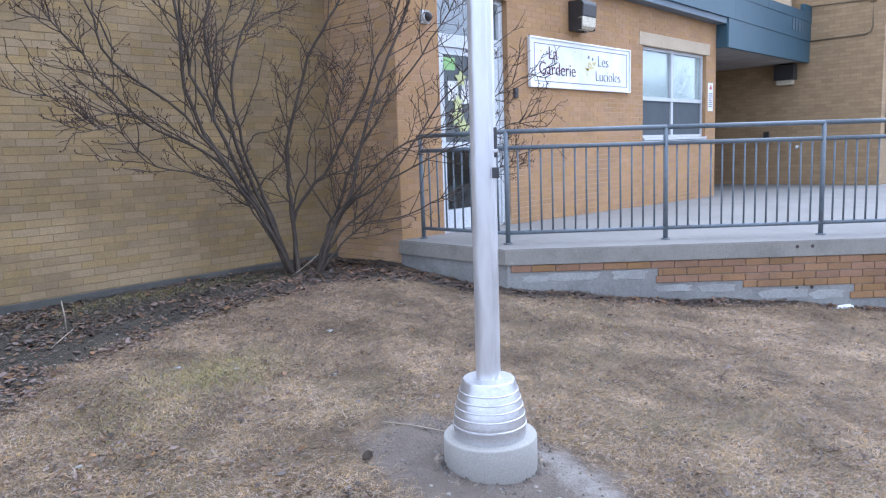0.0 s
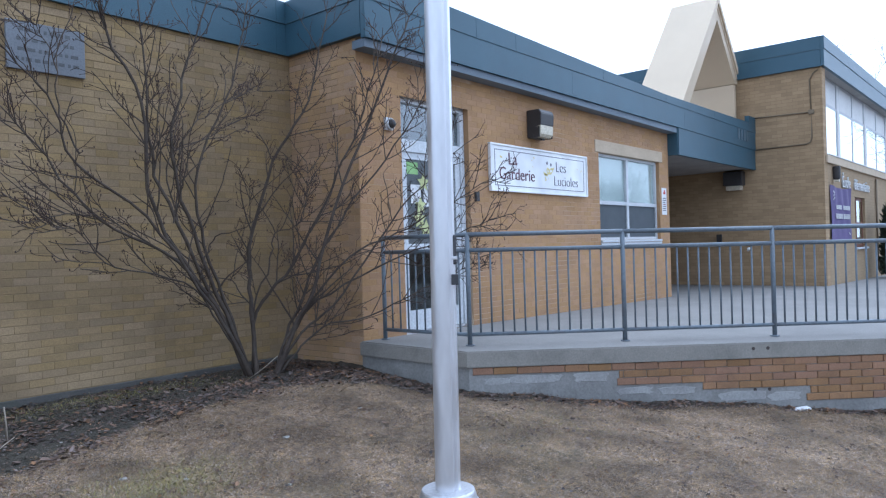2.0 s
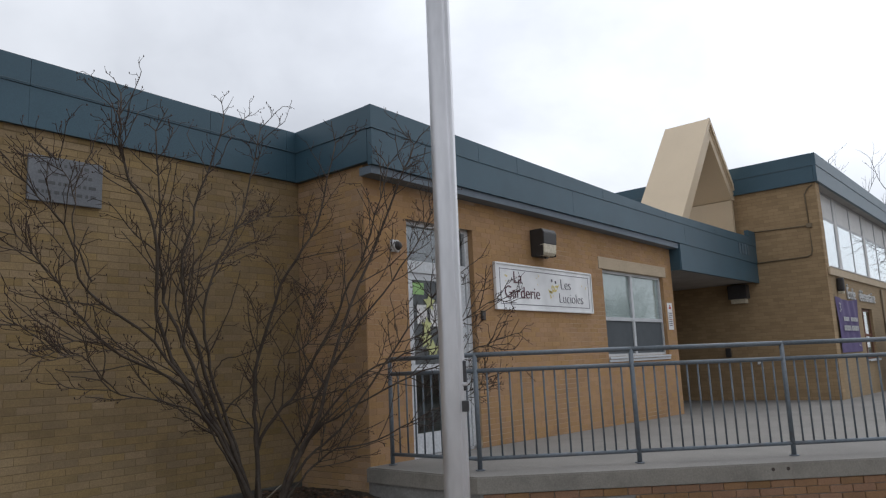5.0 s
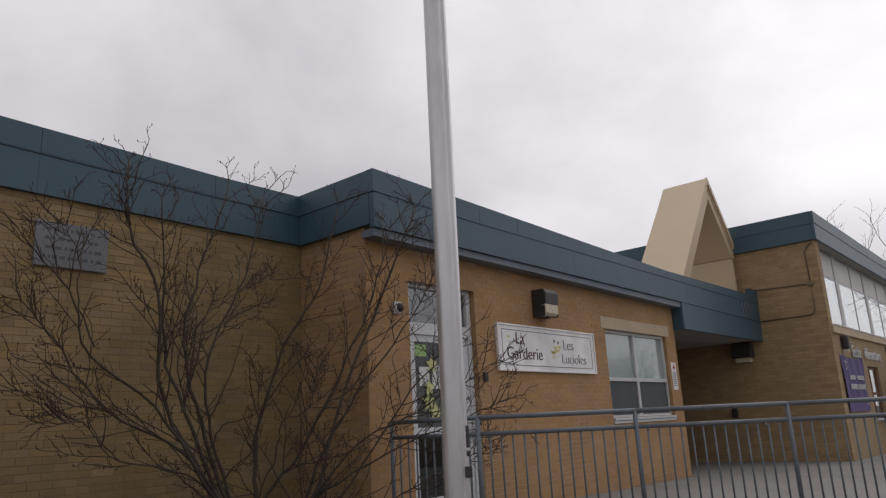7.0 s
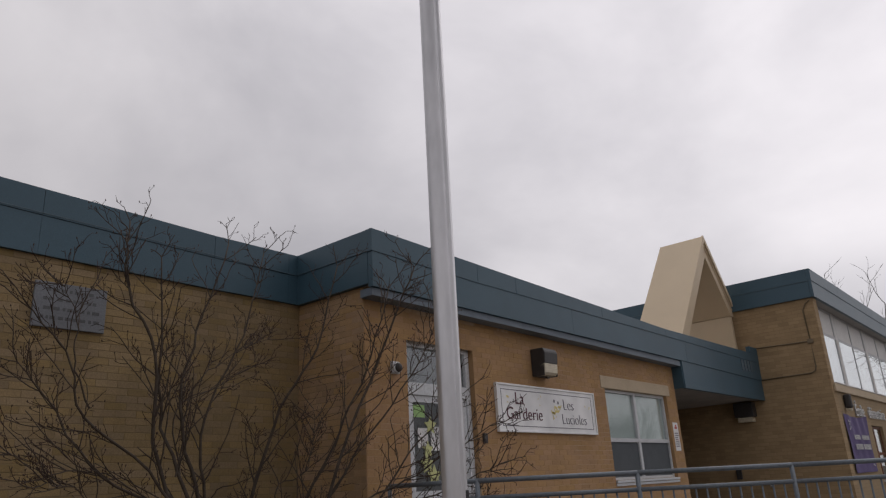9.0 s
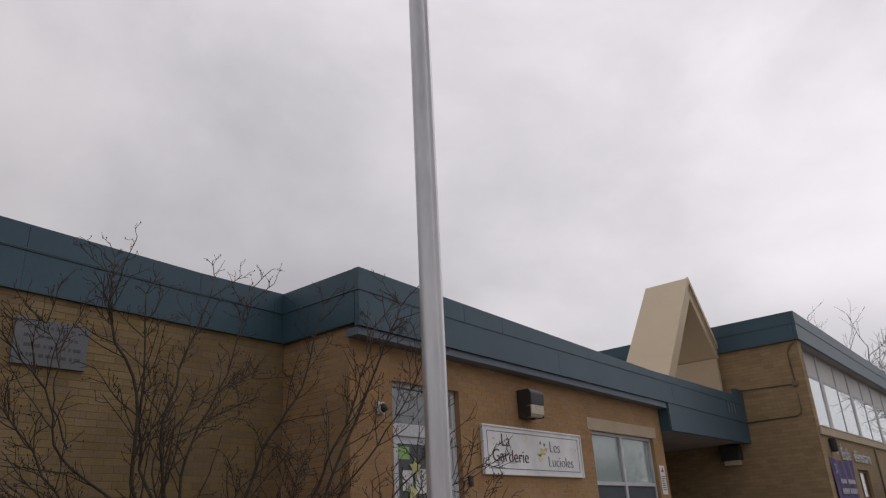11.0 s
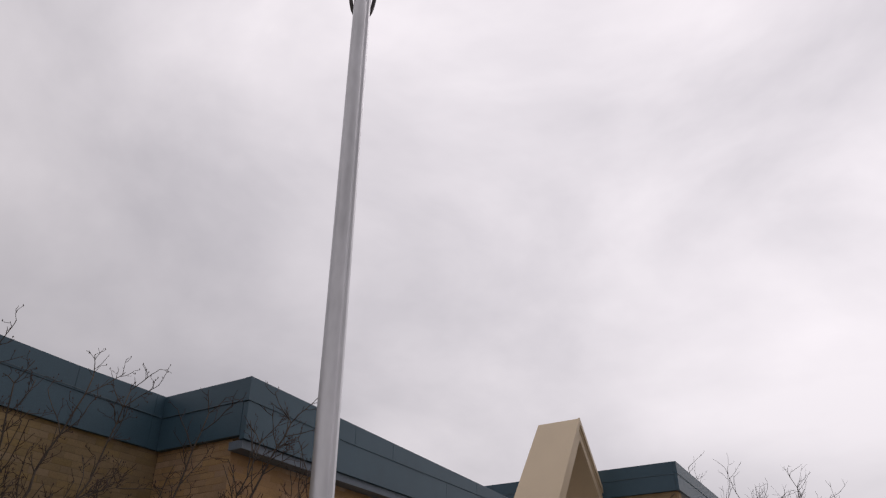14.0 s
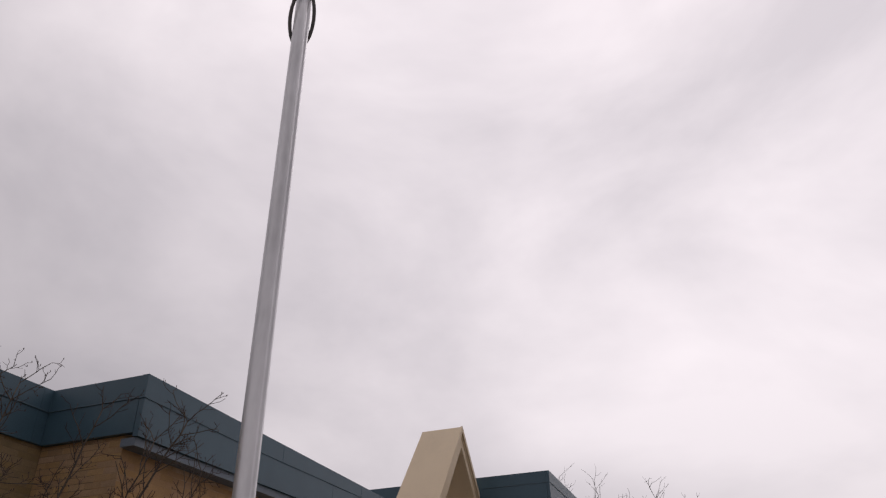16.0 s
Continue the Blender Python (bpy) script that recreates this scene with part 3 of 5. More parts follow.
def fascia(name, runs, label):
    """Sheet-metal edge: a proud coping band above a flat lower band; each run is (x0, x1, y0, y1, z_low, z_mid, z_top)."""
    th = thing(name, label, "fascia")
    th["kind"] = "structure"
    for x0, x1, y0, y1, zl, zm, zt in runs:
        part("lower_band", boxed(x0, x1, y0, y1, zl, zm - 0.004), M_TEAL, th)
        along_x = (x1 - x0) > (y1 - y0)
        part("drip_edge", boxed(x0 - (0 if along_x else 0.013), x1, y0 - (0.013 if along_x else 0), y1, zm - 0.003, zm + 0.006), M_DRIP, th)
        g = 0.008
        n = max(1, round(max(x1 - x0, y1 - y0) / 2.6))
        for i in range(n):
            if along_x:
                a, b = x0 + (x1 - x0) * i / n, x0 + (x1 - x0) * (i + 1) / n
                part("coping", boxed(a + (0.002 if i else 0), b - 0.002, y0 - g, y1 + g, zm, zt, bevel=0.004), M_TEAL, th)
            else:
                a, b = y0 + (y1 - y0) * i / n, y0 + (y1 - y0) * (i + 1) / n
                part("coping", boxed(x0 - g, x1 + g, a + (0.002 if i else 0), b - 0.002, zm, zt, bevel=0.004), M_TEAL, th)
    return th


fascia("fascia_low", [
    (-0.07, -0.004, -0.150, Y_W - 0.05, 3.19, 3.555, 3.805),
    ], "teal painted metal roof edge with a folded coping")
def wedge(x0, x1, y0, y1, low, high):
    """A bar along x whose lower and upper edges follow functions of x."""
    bm = bmesh.new()
    vs = [bm.verts.new((x, y, f(x))) for x in (x0, x1) for y in (y0, y1) for f in (low, high)]
    for q in ((0, 1, 3, 2), (4, 6, 7, 5), (0, 4, 5, 1), (2, 3, 7, 6), (0, 2, 6, 4), (1, 5, 7, 3)):
        bm.faces.new([vs[i] for i in q])
    return bm


def west_fascia():
    """The roof edge over the long wall; it rises a little away from the corner."""
    th = thing("fascia_west", "teal painted metal roof edge over the long wall", "fascia")
    th["kind"] = "structure"
    rise = lambda x, k: k * max(0.0, -1.2 - x)
    z_top = lambda x: 3.805 + rise(x, 0.026)
    z_mid = lambda x: 3.555 + rise(x, 0.024)
    z_low = lambda x: 3.20 + rise(x, 0.014)
    cuts = [-9.0, -6.9, -5.05, -2.98, -1.2, -0.20, -0.05]
    for a, b in zip(cuts, cuts[1:]):
        part("coping", wedge(a + 0.002, b - 0.002, Y_W - 0.053, Y_W - 0.002, z_mid, z_top), M_TEAL, th)
        part("lower_band", wedge(a + 0.001, b + (0.005 if b > -0.1 else -0.001), Y_W - 0.045, Y_W - 0.004, z_low, lambda x: z_mid(x) - 0.004), M_TEAL, th)
    part("drip_edge", wedge(-9.0, -0.085, Y_W - 0.058, Y_W - 0.0535, lambda x: z_mid(x) - 0.003, lambda x: z_mid(x) + 0.006), M_DRIP, th)


west_fascia()


def entrance_fascia():
    """The roof edge over the entrance; its coping narrows along the wall."""
    th = thing("fascia_entrance", "teal metal roof edge with a narrowing coping", "fascia")
    th["kind"] = "structure"
    z_top = lambda x: float(np.interp(x, [-0.1, 0, 1.8, 7.5, 12.1], [3.805, 3.80, 3.757, 3.62, 3.645]))
    z_mid = lambda x: float(np.interp(x, [-0.1, 0, 1.8, 8, 12.6], [3.545, 3.54, 3.505, 3.483, 3.44]))
    z_low = lambda x: float(np.interp(x, [0, 1.8, 8, 12.6], [3.145, 3.136, 3.09, 3.03]))
    z_strip = lambda x: float(np.interp(x, [0, 1.8, 8], [3.055, 3.05, 2.985]))
    cuts = [-0.084, 1.8, 2.65, 5.05, 7.45, 9.9, 12.1]
    for a, b in zip(cuts, cuts[1:]):
        part("coping", wedge(a + (0.003 if a > 0 else 0), b - 0.003, -0.235, -0.146, lambda x: z_mid(x) + 0.002, z_top), M_TEAL, th)
    part("coping", wedge(12.1, X_SCHOOL - 0.004, -0.235, -0.146, lambda x: z_mid(x) + 0.002, lambda x: 3.80), M_TEAL, th)
    for a, b in ((-0.07, 4.1), (4.104, 8.3), (8.304, X_SCHOOL - 0.004)):
        part("lower_band", wedge(a, b, -0.226, -0.158, z_low, lambda x: z_mid(x) - 0.002), M_TEAL, th)
    part("porch_band", wedge(8.03, X_SCHOOL - 0.006, -0.214, -0.135, lambda x: 2.575, lambda x: z_low(x) - 0.004), M_TEAL, th, "deep teal band over the covered entry")
    for a, b in ((-0.05, 2.8), (2.803, 5.6), (5.603, 8.0)):
        part("soffit_trim", wedge(a, b, -0.190, -0.003, z_strip, lambda x: z_low(x) - 0.004), M_TEAL_TRIM, th, "pale blue soffit trim")


entrance_fascia()
fascia("fascia_school", [
    (X_SCHOOL - 0.075, X_SCHOOL - 0.003, Y_SCHOOL + 0.006, 8.0, 4.76, 5.14, 5.43),
    (X_SCHOOL - 0.075, 40.0, Y_SCHOOL - 0.07, Y_SCHOOL, 4.76, 5.14, 5.43)], "teal metal roof edge of the school wing")
structure("soffit_school", boxed(X_SCHOOL + 0.31, 40.0, Y_SCHOOL + 0.004, Y_SCHOOL + 0.5, 4.765, 4.80), M_SOFFIT, "narrow soffit over the upper windows", "soffit")
structure("trim_porch_side", boxed(8.004, 8.028, -0.20, 0.75, 2.575, 3.08), M_TEAL, "dark teal side of the entry fascia", "trim")


# ---- landing and ramp ----
def deck(x, y):
    return -0.0125 * x


EDGE = [(-0.10, -1.46), (7.4, -8.96)]
LANDING = [(-0.055, 0.0), (-0.10, -1.46), (7.4, -8.96), (40, -8.96), (40, Y_SCHOOL), (X_SCHOOL, Y_SCHOOL), (X_SCHOOL, 3.7), (8.0, 3.7), (8.0, 0.0)]
bm = prism(bmesh.new(), LANDING, lambda x, y: deck(x, y) - 0.145, deck)
bmesh.ops.bevel(bm, geom=[e for e in bm.edges if abs(e.verts[0].co.z - deck(*e.verts[0].co.xy)) < 1e-5 and abs(e.verts[1].co.z - deck(*e.verts[1].co.xy)) < 1e-5], offset=0.012, segments=2, affect="EDGES")
landing = structure("landing", bm, M_CONC_TOP, "pale concrete entry landing with worn edge", "landing")
landing.data.materials.append(M_CONC)
for f in landing.data.polygons:
    if f.normal.z < 0.6:
        f.material_index = 1
INSET = 0.02
RAMP_FACE = (-0.10 + INSET * 1.6, -1.46 + INSET * 0.2)
ramp_dir = Vector((0.7071, -0.7071, 0))
bm = bmesh.new()
prism(bm, [(-0.03, -0.003), (RAMP_FACE[0], RAMP_FACE[1]), (7.4, -8.94 + 0.02), (7.6, -8.7), (0.4, -0.003)], -1.6, lambda x, y: deck(x, y) - 0.147)
wall_ramp = structure("wall_ramp", bm, M_PARGE, "patched cement retaining wall under the landing")


def cement_patches():
    """Blocks and smears of newer cement on the ramp face."""
    rnd = random.Random(17)
    along = Vector((7.4 - RAMP_FACE[0], -8.92 - RAMP_FACE[1], 0)).normalized()
    turn = math.atan2(along.y, along.x)
    for u, z, w, h, d in ((0.62, -0.275, 0.50, 0.085, 0.004), (1.13, -0.285, 0.36, 0.10, 0.006), (1.55, -0.430, 0.36, 0.080, 0.005), (1.95, -0.445, 0.36, 0.085, 0.006),
                          (2.60, -0.525, 0.55, 0.10, 0.004), (3.00, -0.545, 0.34, 0.09, 0.005), (0.26, -0.285, 0.26, 0.07, 0.004)):
        bm = bmesh.new()
        n = 22
        ring = []
        for k in range(n):
            a = k * math.tau / n
            c, s_ = math.cos(a), math.sin(a)
            e = 0.35
            ring.append((w / 2 * math.copysign(abs(c) ** e, c) * rnd.uniform(0.8, 1.1), h / 2 * math.copysign(abs(s_) ** e, s_) * rnd.uniform(0.7, 1.2)))
        lo = [bm.verts.new((x, 0.004, y)) for x, y in ring]
        hi = [bm.verts.new((x * 0.93, -d * 0.5, y * 0.82)) for x, y in ring]
        bm.faces.new(hi)
        for k in range(n):
            bm.faces.new((lo[k], lo[(k + 1) % n], hi[(k + 1) % n], hi[k]))
        ob = part("cement_patch", bm, M_CEMENT, wall_ramp, "paler cement patch")
        p = Vector((RAMP_FACE[0], RAMP_FACE[1], 0)) + along * u
        ob.matrix_basis = pose(p.x, p.y, z, 0, 0, math.degrees(turn))


cement_patches()


def weep_hole_discs():
    """Dark discs for the shade in two pairs of drain holes, on the slab's edge and the wall below it."""
    for parent, (x0, y0), z in ((landing, EDGE[0], -0.079), (wall_ramp, RAMP_FACE, -0.472)):
        for u in (2.715, 2.858):
            bm = lathe(bmesh.new(), [(0.017, -0.010), (0.017, 0.0008), (0.015, 0.0012)], 14)
            # the bark material only lends its dark tone to the hole's shade
            ob = part("weep_hole", bm, M_FARBARK, parent, "dark disc for the shade in a drain hole")
            p = Vector((x0, y0, z)) + ramp_dir * u
            ob.matrix_basis = Matrix.Translation(p) @ Vector((-0.7071, -0.7071, 0)).to_track_quat("Z", "Y").to_matrix().to_4x4()


weep_hole_discs()

# ---- pole ----
POLE = (-2.9, -3.58)
LEAN = (0.0036, -0.0042)  # metres of drift for each metre of height


def flagpole():
    th = thing("flagpole", "brushed aluminium flagpole in a round concrete footing", "flagpole", (*POLE, 0))
    part("footing", lathe(bmesh.new(), [(0.204, -0.75), (0.205, -0.40), (0.205, -0.320), (0.202, -0.315), (0.196, -0.314)]), M_FOOT, th, "round pale concrete footing")
    prof = [(0.159, -0.314), (0.160, -0.262)]
    curve = lambda z: float(np.interp(z, [-0.262, -0.225, -0.190, -0.150, -0.110, -0.066], [0.160, 0.156, 0.149, 0.139, 0.127, 0.113]))
    for z in (-0.258, -0.216, -0.180, -0.146, -0.112):
        r = curve(z)
        prof += [(r, z - 0.003), (r + 0.0025, z - 0.0015), (r + 0.0022, z + 0.0015), (r - 0.0015, z + 0.003), (curve(z + 0.016) - 0.0005, z + 0.016)]
    prof += [(0.114, -0.069), (0.110, -0.063), (0.06, -0.062)]
    part("shoe", lathe(bmesh.new(), prof, 64, crisp=True), M_ALU_BASE, th, "stepped spun aluminium base cover")
    bm = bmesh.new()
    sides, top = 44, 6.6
    face = math.atan2(-2.07, -2.43) + 0.62
    rings = []
    for z in (-0.066, 1.5, 3.0, 4.5, top):
        r0 = 0.0535
        ring = []
        for k in range(sides):
            a = face + k * math.tau / sides
            r = r0 - (0.009 if k in (0, 1) else 0.0)
            ring.append(bm.verts.new((r * math.cos(a) + LEAN[0] * z, r * math.sin(a) + LEAN[1] * z, z)))
        rings.append(ring)
    for r, s in zip(rings, rings[1:]):
        for k in range(sides):
            f = bm.faces.new((r[k], r[(k + 1) % sides], s[(k + 1) % sides], s[k]))
            f.smooth = k not in (sides - 1, 0, 1)
    bm.faces.new(rings[-1])
    part("shaft", bm, M_ALU, th, "slim aluminium shaft with a halyard groove")
    side = Vector((0.647, -0.763, 0))
    back = Vector((0.763, 0.647, 0))
    c = side * 0.049 - back * 0.022

    def slab(z0, z1, w, d, bev):
        bm = boxed(-w / 2, w / 2, -d / 2, d / 2, z0, z1, bevel=bev)
        bmesh.ops.rotate(bm, verts=bm.verts[:], cent=(0, 0, 0), matrix=Matrix.Rotation(math.atan2(side.y, side.x), 3, "Z"))
        bmesh.ops.translate(bm, verts=bm.verts[:], vec=c + Vector((LEAN[0], LEAN[1], 0)) * z0)
        return bm

    plate = part("halyard_plate", slab(0.885, 1.010, 0.020, 0.018, 0.007), M_DARKMETAL, th, "slotted grey halyard plate")
    part("bolt", slab(0.905, 0.920, 0.024, 0.024, 0.004), M_ALU_BASE, plate)
    part("clamp", slab(0.800, 0.845, 0.030, 0.030, 0.003), M_DARKMETAL, th, "dark square clamp")
    pts = []
    for k in range(25):
        a = k * math.tau / 24
        pts.append(side * (0.080 * math.sin(a)) + Vector((0, 0, 4.90 - 0.215 * math.cos(a))) + Vector((LEAN[0], LEAN[1], 0)) * 4.8 + back * 0.066 * math.cos(a))
    part("halyard_loop", tube(bmesh.new(), pts, 0.013, 8, False), M_ROPE, th, "dark rope loop hanging round the shaft")


flagpole()


# ---- guard rail ----
def guard_rail():
    th = thing("guard_rail", "grey-blue painted steel guard rail on the landing", "railing", (0, 0, 0))
    p0, p1 = Vector((0.197, -0.125, 0)), Vector((0.254, -1.222, 0))
    posts = [p0, p1] + [p1 + ramp_dir * 1.541 * i for i in range(1, 6)]
    up = Vector((0, 0, 1))
    for p in posts:
        z = deck(p.x, p.y)
        bm = tube(bmesh.new(), [p + up * z, p + up * (1.087 - 0.008 * p.x)], 0.023, 12)
        tube(bm, [p + up * z, p + up * (z + 0.012)], 0.045, 12)
        part("post", bm, M_RAIL, th)
    for a, b in zip(posts, posts[1:]):
        way = (b - a).normalized()
        for nm, z, r in (("top_rail", 1.078, 0.023), ("middle_rail", 0.925, 0.021), ("bottom_rail", 0.108, 0.019)):
            part(nm, tube(bmesh.new(), [a + up * (z - 0.008 * a.x), b + up * (z - 0.008 * b.x)], r, 12), M_RAIL, th)
        length = (b - a).length
        n = round(length / 0.1075)
        me = mesh_of("baluster", tube(bmesh.new(), [(0, 0, 0.12), (0, 0, 0.915)], 0.0095, 8), M_RAIL)
        for i in range(1, n):
            q = a + way * length * i / n
            ob = new("baluster", me)
            ob.parent, ob.location = th, (q.x, q.y, -0.008 * q.x)


guard_rail()


# ---- door ----
def entrance_door():
    th = thing("door_1", "white framed glass entrance door with paper decorations", "door", (0, 0, 0))
    th["kind"] = "structure"
    x0, x1, z1 = DOOR[0] + 0.004, DOOR[1] - 0.004, DOOR[3] - 0.004
    ya, yb = 0.07, 0.17
    fr = 0.075
    for bx in ((x0, x0 + fr, -0.02, z1), (x1 - fr, x1, -0.02, z1)):
        part("jamb", boxed(bx[0], bx[1], ya, yb, bx[2], bx[3], bevel=0.004), M_WHITE, th)
    part("head", boxed(x0 + fr, x1 - fr, ya, yb, z1 - 0.07, z1, bevel=0.004), M_WHITE, th)
    part("transom_bar", boxed(x0 + fr, x1 - fr, ya, yb, 2.07, 2.21, bevel=0.004), M_WHITE, th)
    part("transom_pane", boxed(x0 + fr, x1 - fr, ya + 0.045, ya + 0.053, 2.21, z1 - 0.07), M_GLASS_TRANSOM, th).visible_shadow = False
    part("threshold", boxed(x0, x1, ya, yb, -0.03, -0.001), M_ALU, th)
    lx0, lx1 = x0 + fr + 0.004, x1 - fr - 0.004
    st = 0.085
    bm = bmesh.new()
    for a, b in ((lx0, lx0 + st), (lx1 - st, lx1)):
        box(bm, a, b, ya + 0.02, ya + 0.07, 0.005, 2.066, bevel=0.003)
    for a, b in ((0.005, 0.24), (0.93, 1.01), (1.99, 2.066)):
        box(bm, lx0 + st, lx1 - st, ya + 0.022, ya + 0.068, a, b)
    leaf = part("leaf", bm, M_WHITE, th)
    for a, b in ((0.24, 0.93), (1.01, 1.99)):
        part("pane", boxed(lx0 + st, lx1 - st, ya + 0.04, ya + 0.048, a, b), M_GLASS_DOOR, leaf, "clear door glass").visible_shadow = False
    part("pull_handle", tube(bmesh.new(), [(lx1 - 0.05, ya + 0.018, 0.9), (lx1 - 0.05, ya - 0.03, 0.9), (lx1 - 0.05, ya - 0.03, 1.2), (lx1 - 0.05, ya + 0.018, 1.2)], 0.01, 8), M_ALU, leaf)
    y = ya + 0.036
    for nm, xa, xb, za, zb, mt in (("green_card", lx0 + st + 0.02, lx0 + st + 0.21, 1.82, 1.96, M_GREEN), ("notice", lx0 + st + 0.30, lx0 + st + 0.50, 1.45, 1.72, M_PAPER),
                                   ("notice", lx0 + st + 0.08, lx0 + st + 0.25, 1.48, 1.70, M_PAPER)):
        part(nm, boxed(xa, xb, y, y + 0.003, za, zb), mt, leaf)
    for cx, cz, r in ((lx0 + st + 0.30, 1.73, 0.11), (lx0 + st + 0.24, 1.46, 0.10), (lx0 + st + 0.22, 1.30, 0.12), (lx0 + st + 0.33, 1.17, 0.13)):
        bm = bmesh.new()
        prism(bm, [((r if k % 2 == 0 else r * 0.5) * math.sin(k * math.tau / 10), (r if k % 2 == 0 else r * 0.5) * math.cos(k * math.tau / 10)) for k in range(10)], 0, 0.003)
        bmesh.ops.rotate(bm, verts=bm.verts[:], cent=(0, 0, 0), matrix=Matrix.Rotation(radians(90), 3, "X"))
        bmesh.ops.translate(bm, verts=bm.verts[:], vec=(cx, y - 0.001, cz))
        part("paper_star", bm, M_LIME, leaf, "yellow-green paper star")


entrance_door()


# ---- window in the entrance wall ----
def entry_window():
    th = thing("window_1", "white aluminium window, pale upper panes over dark screens", "window")
    th["kind"] = "structure"
    x0, x1, z0, z1 = WIN[0] + 0.003, WIN[1] - 0.003, WIN[2] + 0.003, WIN[3] - 0.003
    ya, yb = 0.06, 0.14
    xm, zm = (x0 + x1) / 2 - 0.03, 1.62
    bm = bmesh.new()
    f = 0.042
    for a, b in ((x0, x0 + f), (xm - 0.038, xm + 0.038), (x1 - f, x1)):
        box(bm, a, b, ya, yb, z0, z1, bevel=0.004)
    for a, b in ((x0 + f, xm - 0.038), (xm + 0.038, x1 - f)):
        for za, zb in ((z0, z0 + f), (zm - 0.03, zm + 0.03), (z1 - f, z1)):
            box(bm, a, b, ya + 0.003, yb - 0.003, za, zb)
    frame_ob = part("window_frame", bm, M_WINFRAME, th)
    for a, b in ((x0 + f, xm - 0.038), (xm + 0.038, x1 - f)):
        part("upper_pane", boxed(a, b, ya + 0.04, ya + 0.048, zm + 0.03, z1 - f), M_GLASS, frame_ob, "pale upper pane").visible_shadow = False
        part("lower_pane", boxed(a, b, ya + 0.034, ya + 0.042, z0 + f, zm - 0.03), M_GLASS_LOW, frame_ob, "dark screened lower pane").visible_shadow = False
        part("blind", boxed(a, b, ya + 0.052, ya + 0.056, zm + 0.03, z1 - f), M_SHADE, frame_ob)
        part("screen", boxed(a, b, ya + 0.026, ya + 0.030, z0 + f, zm - 0.03), M_SCREEN, frame_ob)
    part("window_sill", boxed(WIN[0] - 0.005, WIN[1] + 0.005, -0.035, 0.058, 0.96, 0.998, bevel=0.006), M_WINFRAME, th)
    part("sill_apron", boxed(WIN[0] - 0.01, WIN[1] + 0.01, -0.022, -0.004, 0.915, 0.953, bevel=0.004), M_WINFRAME, th)


entry_window()


# ---- things on the entrance wall ----
def daycare_sign():
    x0, x1, z0, z1 = 2.275, 4.80, 1.675, 2.302
    th = thing("wall_sign", "white framed daycare sign with dark lettering", "sign", (x0, -0.004, z0))
    w, h = x1 - x0, z1 - z0
    board = part("board", boxed(0.025, w - 0.025, -0.030, -0.004, 0.025, h - 0.025), M_SIGN, th)
    bm = bmesh.new()
    box(bm, 0, w, -0.045, -0.002, 0, 0.024, bevel=0.004)
    box(bm, 0, w, -0.045, -0.002, h - 0.024, h, bevel=0.004)
    box(bm, 0, 0.024, -0.044, -0.002, 0.024, h - 0.024)
    box(bm, w - 0.024, w, -0.044, -0.002, 0.024, h - 0.024)
    part("frame", bm, M_SIGN, th)
    bm = bmesh.new()
    a, b, t = 0.10, 0.075, 0.009
    box(bm, a, w - a, -0.033, -0.031, b, b + t)
    box(bm, a, w - a, -0.033, -0.031, h - b - t, h - b)
    box(bm, a, a + t, -0.033, -0.031, b + t, h - b - t)
    box(bm, w - a - t, w - a, -0.033, -0.031, b + t, h - b - t)
    part("border_line", bm, M_INK_GREY, board)
    flat = lambda x, z: pose(x, -0.033, z, 90, 0, 0)
    lettering("letters", "La", 0.235, M_INK, board, flat(0.40, 0.365), thin=0.0025)
    lettering("letters", "Garderie", 0.235, M_INK, board, flat(0.19, 0.165), thin=0.0025)
    lettering("letters", "Les", 0.225, M_INK_GREY, board, flat(1.60, 0.335), shear=-0.05, thin=0.006)
    lettering("letters", "Lucioles", 0.215, M_INK_GREY, board, flat(1.54, 0.135), shear=-0.05, thin=0.006)
    rnd = random.Random(5)
    for cx, cz, n, sp in ((1.40, 0.33, 8, 0.045), (1.31, 0.22, 4, 0.03), (1.50, 0.38, 3, 0.03), (1.00, 0.43, 3, 0.03), (2.28, 0.42, 2, 0.03), (0.22, 0.44, 2, 0.03)):
        for _ in range(n):
            bm = bmesh.new()
            x, z, r, a = cx + rnd.gauss(0, sp), cz + rnd.gauss(0, sp), rnd.uniform(0.015, 0.05), rnd.uniform(0, 3.1)
            vs = [bm.verts.new((x + r * math.cos(k * 1.0472) * math.cos(a) - 0.4 * r * math.sin(k * 1.0472) * math.sin(a), -0.0325, z + r * math.cos(k * 1.0472) * math.sin(a) + 0.4 * r * math.sin(k * 1.0472) * math.cos(a))) for k in range(6)]
            bm.faces.new(vs)
            part("printed_motif", bm, M_YELLOW, board, "faded yellow printed shape")
    for x, z in ((1.37, 0.45), (1.47, 0.43)):
        part("printed_motif", boxed(x - 0.015, x + 0.02, -0.0345, -0.033, z - 0.02, z + 0.02), M_INK_GREY, board)


daycare_sign()


